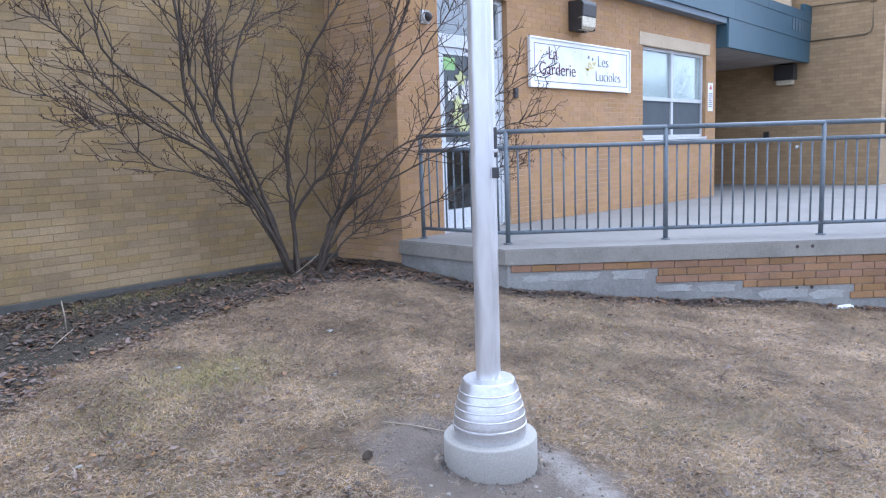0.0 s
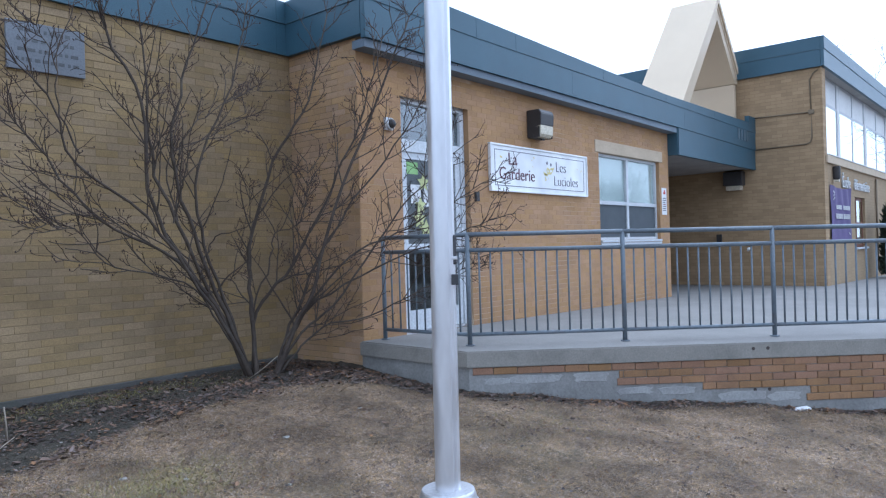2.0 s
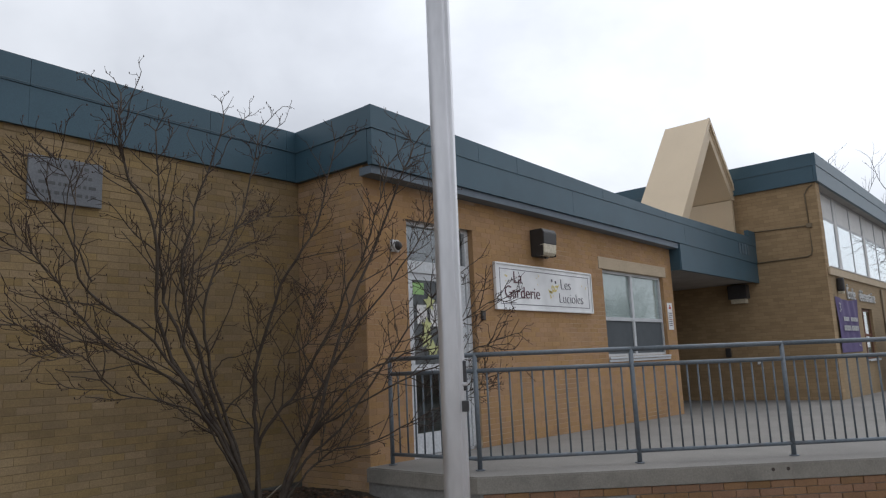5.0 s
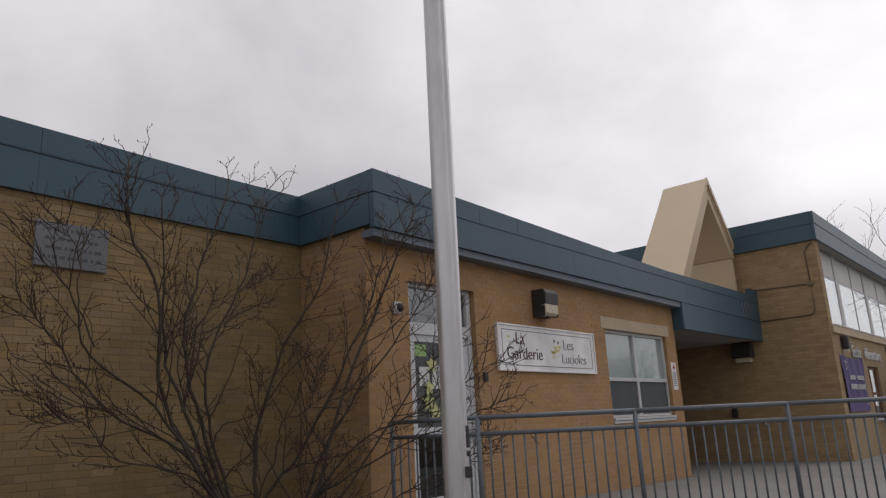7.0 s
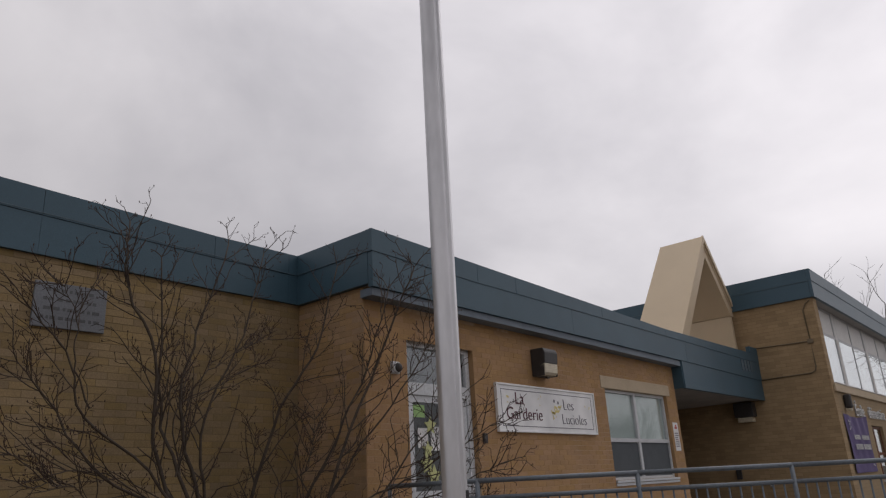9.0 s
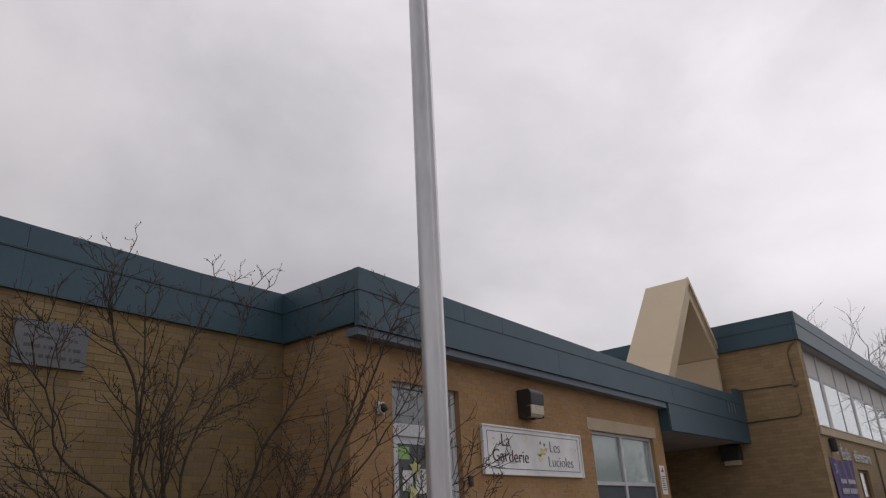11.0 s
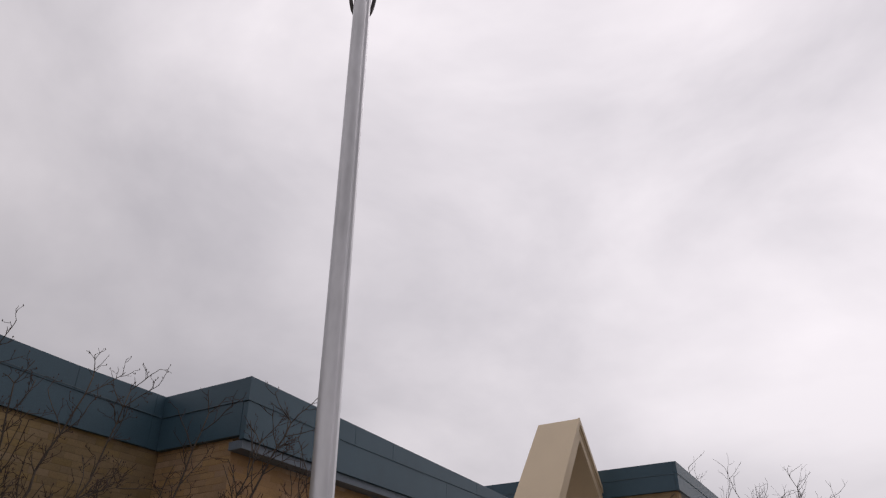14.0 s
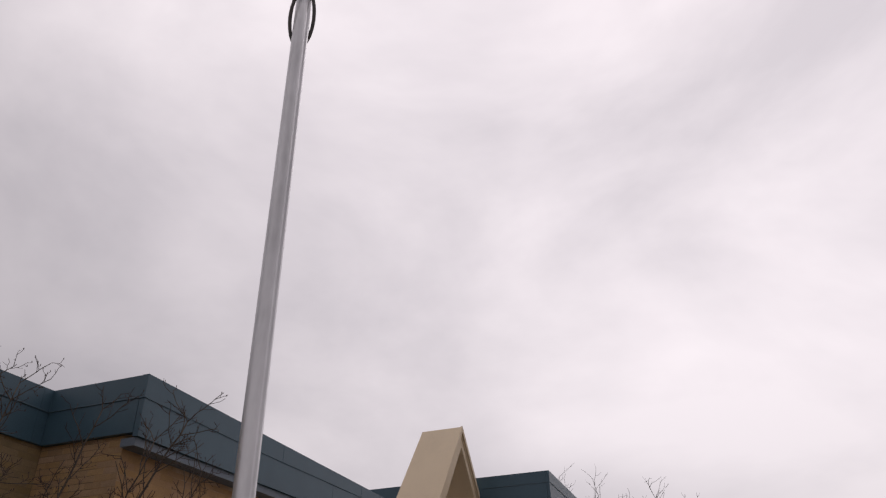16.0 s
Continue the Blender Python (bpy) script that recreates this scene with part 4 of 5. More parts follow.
def wall_lamp():
    th = thing("wall_lamp", "dark wall-pack lamp with a prismatic lens", "lamp", (3.20, -0.004, 2.44))
    w, h = 0.34, 0.385
    bm = bmesh.new()
    vs = [(-0.0, 0), (-0.10, 0.0), (-0.12, 0.15), (-0.225, 0.17), (-0.235, 0.33), (-0.20, h), (0.0, h)]
    lo = [bm.verts.new((0, y, z)) for y, z in vs]
    hi = [bm.verts.new((w, y, z)) for y, z in vs]
    bm.faces.new(lo)
    bm.faces.new(hi[::-1])
    for i in range(len(vs)):
        bm.faces.new((lo[i], lo[(i + 1) % len(vs)], hi[(i + 1) % len(vs)], hi[i]))
    bmesh.ops.bevel(bm, geom=bm.edges[:], offset=0.008, segments=2, affect="EDGES")
    housing = part("housing", bm, M_LAMP, th)
    bm = bmesh.new()
    vs = [(-0.103, 0.01), (-0.18, 0.01), (-0.215, 0.045), (-0.221, 0.166), (-0.123, 0.146)]
    lo = [bm.verts.new((0.012, y, z)) for y, z in vs]
    hi = [bm.verts.new((w - 0.012, y, z)) for y, z in vs]
    bm.faces.new(lo)
    bm.faces.new(hi[::-1])
    for i in range(len(vs)):
        bm.faces.new((lo[i], lo[(i + 1) % len(vs)], hi[(i + 1) % len(vs)], hi[i]))
    part("lens", bm, M_LENS, th, "yellowed prismatic glass lens")
    for x in (0.0, w - 0.011):
        part("cheek", boxed(x, x + 0.011, -0.205, -0.102, 0.0, 0.148, bevel=0.003), M_LAMP, housing)
    part("screw", boxed(0.17, 0.23, -0.14, -0.11, -0.025, 0.0, bevel=0.004), M_LAMP, housing)


wall_lamp()


def security_camera():
    th = thing("security_camera", "small grey dome camera on the brick beside the door", "camera", (0.44, -0.004, 2.33))
    part("plate", boxed(-0.06, 0.06, -0.035, 0, -0.07, 0.07, bevel=0.012), M_WHITE, th)
    bm = bmesh.new()
    bmesh.ops.create_uvsphere(bm, u_segments=20, v_segments=12, radius=0.052, matrix=pose(0, -0.062, -0.005))
    for f in bm.faces:
        f.smooth = True
    part("dome", bm, M_LAMP, th, "dark glossy dome")
    part("collar", lathe(bmesh.new(), [(0.062, 0), (0.062, 0.03), (0.055, 0.036)], 24), M_WHITE, th).matrix_basis = pose(0, -0.034, -0.005, 90, 0, 0)


security_camera()


def notice_sign():
    th = thing("notice_sign", "small white notice with red symbol and unreadable lines", "sign", (7.66, -0.004, 1.45))
    board = part("board", boxed(0, 0.21, -0.006, 0, 0, 0.50), M_SIGN, th)
    rnd = random.Random(2)
    for i in range(7):
        z = 0.30 - i * 0.038
        part("print_bar", boxed(0.03, 0.03 + rnd.uniform(0.10, 0.15), -0.009, -0.0065, z, z + 0.016), M_INK_GREY, board)
    for x0, x1, z0, z1 in ((0.06, 0.15, 0.385, 0.425), (0.09, 0.135, 0.43, 0.46), (0.03, 0.17, 0.185, 0.195)):
        part("red_mark", boxed(x0, x1, -0.009, -0.0065, z0, z1), M_RED, board)


notice_sign()
solid("door_bell", boxed(-0.035, 0.035, -0.035, 0, -0.06, 0.06, bevel=0.008), M_LAMP, "small dark intercom box on the brick", "intercom", at=(2.00, -0.004, 1.59))


def plaque():
    th = thing("plaque", "grey stone plaque with worn unreadable lettering", "plaque", (-2.96, Y_W - 0.006, 2.575))
    slab = part("slab", boxed(0, 0.645, -0.03, 0, 0, 0.415, bevel=0.006), M_PLAQUE, th)
    rnd = random.Random(9)
    for i in range(4):
        z = 0.33 - i * 0.085
        x = 0.07 + rnd.uniform(0, 0.06)
        while x < 0.54:
            w = rnd.uniform(0.02, 0.07)
            part("print_bar", boxed(x, x + w, -0.032, -0.0305, z, z + 0.03), M_PLAQUE_INK, slab)
            x += w + rnd.uniform(0.012, 0.03)


plaque()


# ---- covered entry and school wing ----
def recess_light():
    th = thing("recess_floodlight", "dark box floodlight on the shaded brick", "lamp", (X_SCHOOL - 0.005, 0.05, 2.10))
    part("housing", boxed(-0.26, 0, -0.02, 0.42, 0.13, 0.46, bevel=0.015), M_LAMP, th)
    part("lens", boxed(-0.22, -0.02, 0.03, 0.37, 0.02, 0.127, bevel=0.01), M_LENS, th, "pale ribbed lens")


recess_light()


def number_bars():
    th = thing("fascia_numbers", "faint pale bars on the teal fascia", "lettering", (11.35, -0.2255, 3.19))
    for i in range(4):
        part("bar", boxed(i * 0.19, i * 0.19 + 0.11, -0.012, 0, 0, 0.24), M_NUMBER, th)


number_bars()


def conduit():
    th = thing("conduit", "thin painted electrical conduit on the brick", "conduit", (X_SCHOOL - 0.018, 0, 0))
    ya = Y_SCHOOL + 0.23
    part("pipe", tube(bmesh.new(), [(0, -0.05, 3.80), (0, ya, 3.77), ], 0.014, 8), M_PIPE, th)
    part("pipe", tube(bmesh.new(), [(0, ya, 3.77), (0, ya + 0.02, 4.50), (0, ya - 0.06, 4.64), (0, ya - 0.16, 4.70)], 0.014, 8), M_PIPE, th)
    part("pipe", tube(bmesh.new(), [(0, -0.05, 3.04), (0, ya + 0.12, 3.06), (0, ya + 0.03, 3.10), (0, ya, 3.20), (0, ya, 3.77)], 0.016, 8), M_PIPE, th)
    part("junction_box", boxed(-0.045, 0.016, ya - 0.06, ya + 0.06, 3.72, 3.82, bevel=0.01), M_PIPE, th)


conduit()
solid("wall_outlet", boxed(-0.07, 0, -0.06, 0.06, -0.10, 0.12, bevel=0.01), M_LAMP, "small dark outlet box on the shaded brick", "outlet", at=(X_SCHOOL - 0.004, 0.67, 0.96))
solid("hose_tap", tube(bmesh.new(), [(0, 0, 0), (-0.10, 0, 0), (-0.13, 0, -0.05)], 0.03, 10), M_PAPER, "small pale tap on the brick", "tap", at=(X_SCHOOL - 0.004, -0.03, 0.72))


def gable_frame():
    """Open A-frame roof monitor whose far leg dies into the school wing."""
    th = thing("roof_monitor", "tall beige A-frame roof monitor clad in metal", "roof monitor", (11.33, 0.15, 0))
    ya, yb = 0.0, 1.05
    top, slope, t = 6.45, 1.195, 0.33
    n = math.hypot(1, slope)

    def leg(sign, run):
        bm = bmesh.new()
        out = [(0, top), (sign * run, top - slope * run), (sign * (run - t * n / slope), top - slope * run), (0, top - t * n)]
        lo = [bm.verts.new((x, ya, z)) for x, z in out]
        hi = [bm.verts.new((x, yb, z)) for x, z in out]
        bm.faces.new(lo)
        bm.faces.new(hi[::-1])
        for i in range(4):
            bm.faces.new((lo[i], lo[(i + 1) % 4], hi[(i + 1) % 4], hi[i]))
        return bm

    part("slope", leg(-1, 2.30), M_BEIGE, th, "broad sloping beige panel")
    part("slope", leg(1, 1.506), M_BEIGE, th)
    for sign, run in ((-1, 2.30), (1, 1.20)):
        bm = bmesh.new()
        for off, w, d in ((0.0, 0.10, 0.05), (0.14, 0.035, 0.02)):
            a, b = off * n, (off + w) * n
            out = [(0, top + 0.02 - a), (sign * run, top + 0.02 - a - slope * run), (sign * run, top + 0.02 - b - slope * run), (0, top + 0.02 - b)]
            lo = [bm.verts.new((x, ya - d, z)) for x, z in out]
            hi = [bm.verts.new((x, ya - 0.002, z)) for x, z in out]
            bm.faces.new(lo)
            bm.faces.new(hi[::-1])
            for i in range(4):
                bm.faces.new((lo[i], lo[(i + 1) % 4], hi[(i + 1) % 4], hi[i]))
        part("edge_trim", bm, M_BEIGE, th)
    part("inner_cladding", boxed(1.082, 1.19, 0.02, yb + 0.1, 3.71, 4.638), M_BEIGE, th)
    part("curb", boxed(-2.3, 1.09, 0.15, 1.03, 3.702, 3.80), M_BEIGE, th)
    part("spotlight", boxed(0.98, 1.06, 0.85, 1.0, 5.12, 5.22, bevel=0.02), M_WHITE, th, "small white spotlight")


gable_frame()


def school_window(i, x0, w, halves):
    th = thing(f"window_{i + 2}", "grey framed upper window with a white panel above", "window", (x0, Y_SCHOOL + 0.20, 2.83))
    th["kind"] = "structure"
    f, zg, zt = 0.06, 1.24, 1.93
    bm = bmesh.new()
    for k in range(halves + 1):
        x = k * (w - f) / halves
        box(bm, x, x + f, 0, 0.09, 0, zt)
    for k in range(halves):
        a, b = k * (w - f) / halves + f, (k + 1) * (w - f) / halves
        for za, zb in ((0, 0.05), (zg, zg + 0.06), (zt - 0.05, zt)):
            box(bm, a, b, 0.003, 0.087, za, zb)
    fr = part("window_frame", bm, M_ANOD, th)
    for k in range(halves):
        a, b = k * (w - f) / halves + f, (k + 1) * (w - f) / halves
        part("pane", boxed(a, b, 0.010, 0.018, 0.05, zg), M_GLASS_SCHOOL, fr).visible_shadow = False
        # added sheet that brightens the pane as mirrored sky would
        part("blind", boxed(a, b, 0.026, 0.030, 0.05, zg), M_SKY_SHEET, fr)
        part("spandrel", boxed(a, b, 0.02, 0.06, zg + 0.06, zt - 0.05), M_PANEL, th, "white spandrel panel")


school_window(0, X_SCHOOL + 0.32, 2.08, 1)
for i in range(1, 8):
    school_window(i, X_SCHOOL + 2.62 + (i - 1) * 3.42, 3.18, 2)
for i in range(8):
    x = X_SCHOOL + 2.41 + i * 3.42
    structure("trim_mullion", boxed(x, x + 0.20, Y_SCHOOL + 0.195, Y_SCHOOL + 0.34, 2.83, 4.76, bevel=0.008), M_PANEL, "pale wide mullion between upper windows", "mullion")
structure("trim_school_sill", boxed(X_SCHOOL + 0.30, 40, Y_SCHOOL - 0.06, Y_SCHOOL + 0.33, 2.803, 2.829), M_PANEL, "thin metal sill under the upper windows", "sill")
structure("trim_school_ledge", boxed(X_SCHOOL + 0.12, 40, Y_SCHOOL - 0.05, Y_SCHOOL - 0.003, 2.62, 2.80, bevel=0.01), M_LINTEL, "stone ledge under the upper windows", "ledge")
structure("wall_school_backing", boxed(X_SCHOOL + 0.3, 40, Y_SCHOOL + 0.36, Y_SCHOOL + 0.45, 2.81, 4.9), M_INNER, "plain backing behind the upper windows")


def school_things():
    y = Y_SCHOOL - 0.004
    th = thing("building_lettering", "pale raised metal letters on buff brick", "lettering", (14.22, y, 2.13))
    lettering("letters", "École", 0.41, M_LETTER, th, pose(0, -0.02, 0, 90, 0, 0), 0.015)
    lettering("letters", "élémentaire", 0.41, M_LETTER, th, pose(1.36, -0.02, 0, 90, 0, 0), 0.015)
    th = thing("banner", "purple cloth banner with unreadable white lines", "banner", (12.98, y, 0.86))
    bm = bmesh.new()
    nx, nz = 24, 16
    vs = [[bm.verts.new((2.12 * i / nx, -0.03 - 0.018 * math.sin(i * 0.9 + k * 0.3) * (k / nz) ** 0.6, 1.28 * k / nz - (0.06 * math.sin(math.pi * i / nx) if k == nz else 0))) for k in range(nz + 1)] for i in range(nx + 1)]
    for i in range(nx):
        for k in range(nz):
            bm.faces.new((vs[i][k], vs[i + 1][k], vs[i + 1][k + 1], vs[i][k + 1])).smooth = True
    cloth = part("cloth", bm, M_PURPLE, th)
    for x0, x1, z0, z1 in ((0.42, 0.95, 0.72, 0.82), (0.38, 1.02, 0.50, 0.62), (1.15, 1.85, 0.72, 0.82), (1.15, 1.80, 0.50, 0.62)):
        x = x0
        rnd = random.Random(int(x0 * 100 + z0 * 10))
        while x < x1:
            w = rnd.uniform(0.05, 0.09)
            part("print_bar", boxed(x, x + w, -0.056, -0.052, z0, z1), M_LETTER, cloth)
            x += w + 0.03
    for x, z in ((0.18, 1.02), (0.24, 1.08), (0.24, 0.96), (0.15, 1.1), (0.15, 0.92), (1.72, 0.14), (1.80, 0.12)):
        part("printed_dot", boxed(x, x + 0.05, -0.056, -0.052, z, z + 0.04), M_LETTER, cloth)
    # a wall lamp: dark hood over a pale lens
    th = thing("school_bell", "dark half-round wall lamp under the ledge", "lamp", (13.30, y, 2.26))
    part("hood", boxed(0.04, 0.16, -0.16, 0, 0, 0.32, bevel=0.05), M_LAMP, th)
    part("lens", boxed(0.06, 0.14, -0.13, -0.02, -0.05, 0.0), M_LENS, th)
    th = thing("window_school_low", "brown framed ground floor window", "window", (15.754, Y_SCHOOL + 0.06, 0.655))
    th["kind"] = "structure"
    bm = bmesh.new()
    w, h = 1.29, 1.29
    for a in (0, 0.42, w - 0.07):
        box(bm, a, a + 0.07, 0, 0.06, 0, h)
    for za in (0, 0.58, h - 0.07):
        for a, b in ((0.07, 0.42), (0.49, w - 0.07)):
            box(bm, a, b, 0.003, 0.057, za, za + 0.07)
    fr = part("window_frame", bm, material("rust_brown_frame", (0.20, 0.085, 0.05), rough=0.6, bump=0.03), th)
    part("pane", boxed(0.07, w - 0.07, 0.010, 0.016, 0.07, h - 0.07), M_GLASS, fr).visible_shadow = False
    part("backing", boxed(0.0, w, 0.15, 0.17, 0, h), M_SCREEN, fr)
    part("window_sill", boxed(-0.05, w + 0.05, -0.13, 0.0, -0.055, -0.005, bevel=0.008), M_WHITE, th)
    part("drain_pipe", tube(bmesh.new(), [(2.75, -0.10, -0.7), (2.75, -0.10, 1.9)], 0.028, 8), M_PIPE, th)


school_things()


# ---- bare branches ----
def bar_arrays(paths, sides):
    """Vertices and faces of many thin bars; each path is (points, radii)."""
    verts, faces = [], []
    cs = [(math.cos(k * math.tau / sides), math.sin(k * math.tau / sides)) for k in range(sides)]
    for pts, radii in paths:
        base = len(verts)
        n = len(pts)
        for i in range(n):
            way = (pts[min(i + 1, n - 1)] - pts[max(i - 1, 0)])
            if way.length < 1e-6:
                way = Vector((0, 0, 1))
            way.normalize()
            a = way.cross(Vector((0.31, 0.87, 0.38))).normalized()
            c = way.cross(a)
            for u, v in cs:
                verts.append(pts[i] + (a * u + c * v) * radii[i])
        for i in range(n - 1):
            for k in range(sides):
                q = base + i * sides
                faces.append((q + k, q + (k + 1) % sides, q + sides + (k + 1) % sides, q + sides + k))
        faces.append(tuple(base + (n - 1) * sides + k for k in range(sides)))
    return verts, faces


def bars_mesh(name, paths, sides, mat):
    me = bpy.data.meshes.new(name)
    v, f = bar_arrays(paths, sides)
    me.from_pydata(v, [], f)
    me.polygons.foreach_set("use_smooth", np.ones(len(f), bool))
    me.materials.append(mat)
    return me


def sprout(rnd, start, way, length, r0, r1, steps, wiggle, lift=0.0, keep=None):
    """A wandering branch."""
    pts, radii = [start.copy()], [r0]
    way = way.normalized()
    for i in range(steps):
        way = (way + Vector((rnd.gauss(0, wiggle), rnd.gauss(0, wiggle), rnd.gauss(0, wiggle) + lift))).normalized()
        p = pts[-1] + way * length / steps
        if keep:
            p, way = keep(p, way)
        pts.append(p)
        radii.append(r0 + (r1 - r0) * (i + 1) / steps)
    return pts, radii


def side_way(rnd, way, low, high):
    a = way.orthogonal().normalized()
    a.rotate(Matrix.Rotation(rnd.uniform(0, math.tau), 3, way))
    return (way + a * math.tan(radians(rnd.uniform(low, high)))).normalized()


def clear_of_walls(p, way):
    lim = Y_W - 0.10 if p.x < -0.12 else -0.08 - 0.05
    if p.x >= -0.12 and p.y > lim:
        # keep outside the corner of the return wall
        if p.x < 0.25 and p.y > 0.0:
            p = Vector((-0.12, p.y, p.z))
        else:
            p = Vector((p.x, lim, p.z))
        way = Vector((way.x, min(way.y, -0.1), way.z)).normalized()
    if p.y > Y_W - 0.10:
        p = Vector((p.x, Y_W - 0.10, p.z))
        way = Vector((way.x, -abs(way.y) * 0.5, way.z)).normalized()
    if p.z > 3.05 and p.x < -0.1 and p.y > Y_W - 0.16:
        p = Vector((p.x, Y_W - 0.16, p.z))
    return p, way


# stems that fan out along the wall and stems that lean across the corner: (reach, height) five times, then the thickness at the foot
WALL_STEMS = [
    (-0.40, 0.53, -0.86, 1.21, -1.62, 1.58, -2.00, 2.07, -2.34, 2.42, 0.022), (-0.44, 0.61, -1.06, 1.47, -1.76, 2.04, -2.03, 2.55, -2.53, 2.95, 0.021),
    (-0.41, 0.58, -1.13, 1.66, -1.25, 2.59, -1.57, 3.29, -1.62, 3.80, 0.029), (-0.34, 0.55, -0.94, 1.58, -1.16, 2.19, -1.20, 2.85, -1.21, 3.55, 0.027),
    (-0.31, 0.52, -0.72, 1.48, -0.88, 2.16, -0.78, 2.87, -0.46, 3.86, 0.030), (-0.27, 0.46, -0.63, 1.37, -0.68, 2.07, -0.26, 2.95, 0.00, 3.86, 0.025),
    (-0.47, 0.59, -0.86, 1.00, -1.46, 1.17, -1.79, 1.48, -2.02, 1.52, 0.013)]
CORNER_STEMS = [
    (-0.05, 0.68, -0.07, 1.30, 0.19, 2.22, 0.56, 2.77, 0.78, 3.66, 0.030), (0.32, 0.42, 0.55, 0.86, 0.85, 1.67, 1.32, 2.89, 1.62, 3.62, 0.032),
    (-0.03, 0.68, 0.38, 1.17, 0.77, 1.91, 1.07, 2.51, 1.33, 3.40, 0.025), (0.40, 0.44, 0.75, 0.71, 1.28, 1.43, 1.70, 1.92, 1.98, 2.22, 0.019),
    (0.43, 0.30, 0.74, 0.51, 1.26, 0.66, 1.78, 0.90, 2.25, 1.17, 0.015), (0.34, 0.42, 0.63, 0.77, 1.33, 1.14, 2.00, 1.38, 2.46, 1.58, 0.018),
    (0.26, 0.39, 0.61, 1.17, 1.00, 1.78, 1.54, 2.47, 1.83, 3.12, 0.021), (0.35, 0.47, 0.99, 1.21, 1.45, 1.42, 2.00, 1.72, 2.42, 1.93, 0.017),
    (-0.04, 0.74, 0.15, 1.18, 0.24, 1.46, 0.50, 1.63, 0.54, 2.15, 0.013)]
# limbs that leave a stem part way up: four marks and a thickness
WALL_LIMBS = [(-1.80, 2.11, -1.97, 2.49, -2.01, 2.90, -2.13, 3.11, 0.010), (-0.94, 1.56, -0.82, 2.30, -0.47, 2.64, 0.19, 3.00, 0.010),
              (-0.91, 1.58, -0.97, 2.15, -0.54, 2.41, 0.11, 2.74, 0.010), (-0.85, 1.19, -1.47, 1.53, -1.95, 1.62, -2.42, 1.78, 0.009)]
CORNER_LIMBS = [(-0.53, 1.21, -0.39, 1.44, -0.10, 1.53, 0.13, 1.67, 0.009), (-0.04, 0.74, -0.25, 0.97, -0.16, 1.25, -0.01, 1.93, 0.009)]


def shrub():
    rnd = random.Random(21)
    base = Vector((-0.86, 0.62, float(ground_height(-0.86, 0.62)) - 0.03))
    th = thing("shrub", "tall leafless multi-stemmed shrub against the brick wall", "shrub", (0, 0, 0))
    twigs, fine, buds = [], [], []
    depth = Vector((0.76, 0.65, 0))

    def fan(way, low, high, side, loose):
        """Turn a way within the shrub's fan, a little out of it."""
        w = way.copy()
        w.rotate(Matrix.Rotation(side * radians(rnd.uniform(low, high)), 3, depth))
        return (w + depth * rnd.gauss(0, loose)).normalized()

    def spurs(b, lo, hi, skip):
        """Short twigs with buds along a branch."""
        for k in range(2, len(b)):
            if rnd.random() < skip:
                continue
            w2 = fan((b[k] - b[k - 1]).normalized(), 25, 58, rnd.choice((-1, 1)), 0.35)
            g, gr = sprout(rnd, b[k], w2, rnd.uniform(lo, hi), 0.0036, 0.0023, 5, 0.13, 0.07, clear_of_walls)
            fine.append((g, gr))
            for q in (2, 3, 4, 5):
                if rnd.random() < 0.36:
                    w3 = fan((g[q] - g[q - 1]).normalized(), 25, 60, rnd.choice((-1, 1)), 0.35)
                    t3, r3 = sprout(rnd, g[q], w3, rnd.uniform(0.02, 0.08), 0.0027, 0.0020, 2, 0.15, 0.08, clear_of_walls)
                    fine.append((t3, r3))
                    if rnd.random() < 0.6:
                        tip = t3[-1]
                        buds.append(([tip, tip + Vector((0, 0, 0.008)), tip + Vector((rnd.gauss(0, 0.003), rnd.gauss(0, 0.003), 0.018))], [0.003, 0.0055, 0.002]))

    def grow(marks, r, axis, foot, full=1.0):
        lean = rnd.uniform(0.0, 0.16)
        knots = [foot] if foot else []
        for k in range(0, len(marks), 2):
            p = base + axis * marks[k] + Vector((0, 0, marks[k + 1]))
            knots.append(p - depth * lean * min(1, marks[k + 1] / 1.5))
        m = len(knots) - 1
        knots = [knots[0] * 2 - knots[1]] + knots + [knots[-1] * 2 - knots[-2]]
        pts, radii = [], []
        off = Vector((0, 0, 0))
        n = 5 * m
        for i in range(n + 1):
            j = min(i // 5, m - 1)
            u = i / 5 - j
            q0, q1, q2, q3 = knots[j:j + 4]
            p = (q1 * 2 + (q2 - q0) * u + (q0 * 2 - q1 * 5 + q2 * 4 - q3) * u * u + (q1 * 3 - q0 - q2 * 3 + q3) * u ** 3) * 0.5
            off = off * 0.7 + Vector((rnd.gauss(0, 0.013), rnd.gauss(0, 0.013), rnd.gauss(0, 0.010)))
            t = i / n
            p, _ = clear_of_walls(p + off * min(1, t * 4), Vector((0, 0, 1)))
            pts.append(p)
            radii.append(r * 0.82 * (0.24 + 0.76 * (1 - t) ** 0.9) + (0.008 * max(0, 0.12 - t) / 0.12 if foot else 0))
        ob = new("stem" if foot else "limb", bars_mesh("stem", [(pts, radii)], 9, M_BARK))
        ob.parent = th
        first = n // 4 if foot else 1
        for i in range(first, n + 1):
            way = (pts[i] - pts[i - 1]).normalized()
            up = (i - first) / (n - first)
            for side in (-1, 1):
                if rnd.random() > full * (0.30 + 0.34 * up):
                    continue
                w = fan(way, 22, 48, side, 0.22)
                length = rnd.uniform(0.28, 0.95) * (1.05 - 0.55 * up)
                b, br = sprout(rnd, pts[i], w, length, max(0.0052, radii[i] * 0.5), 0.0034, 12, 0.075, 0.035, clear_of_walls)
                twigs.append((b, br))
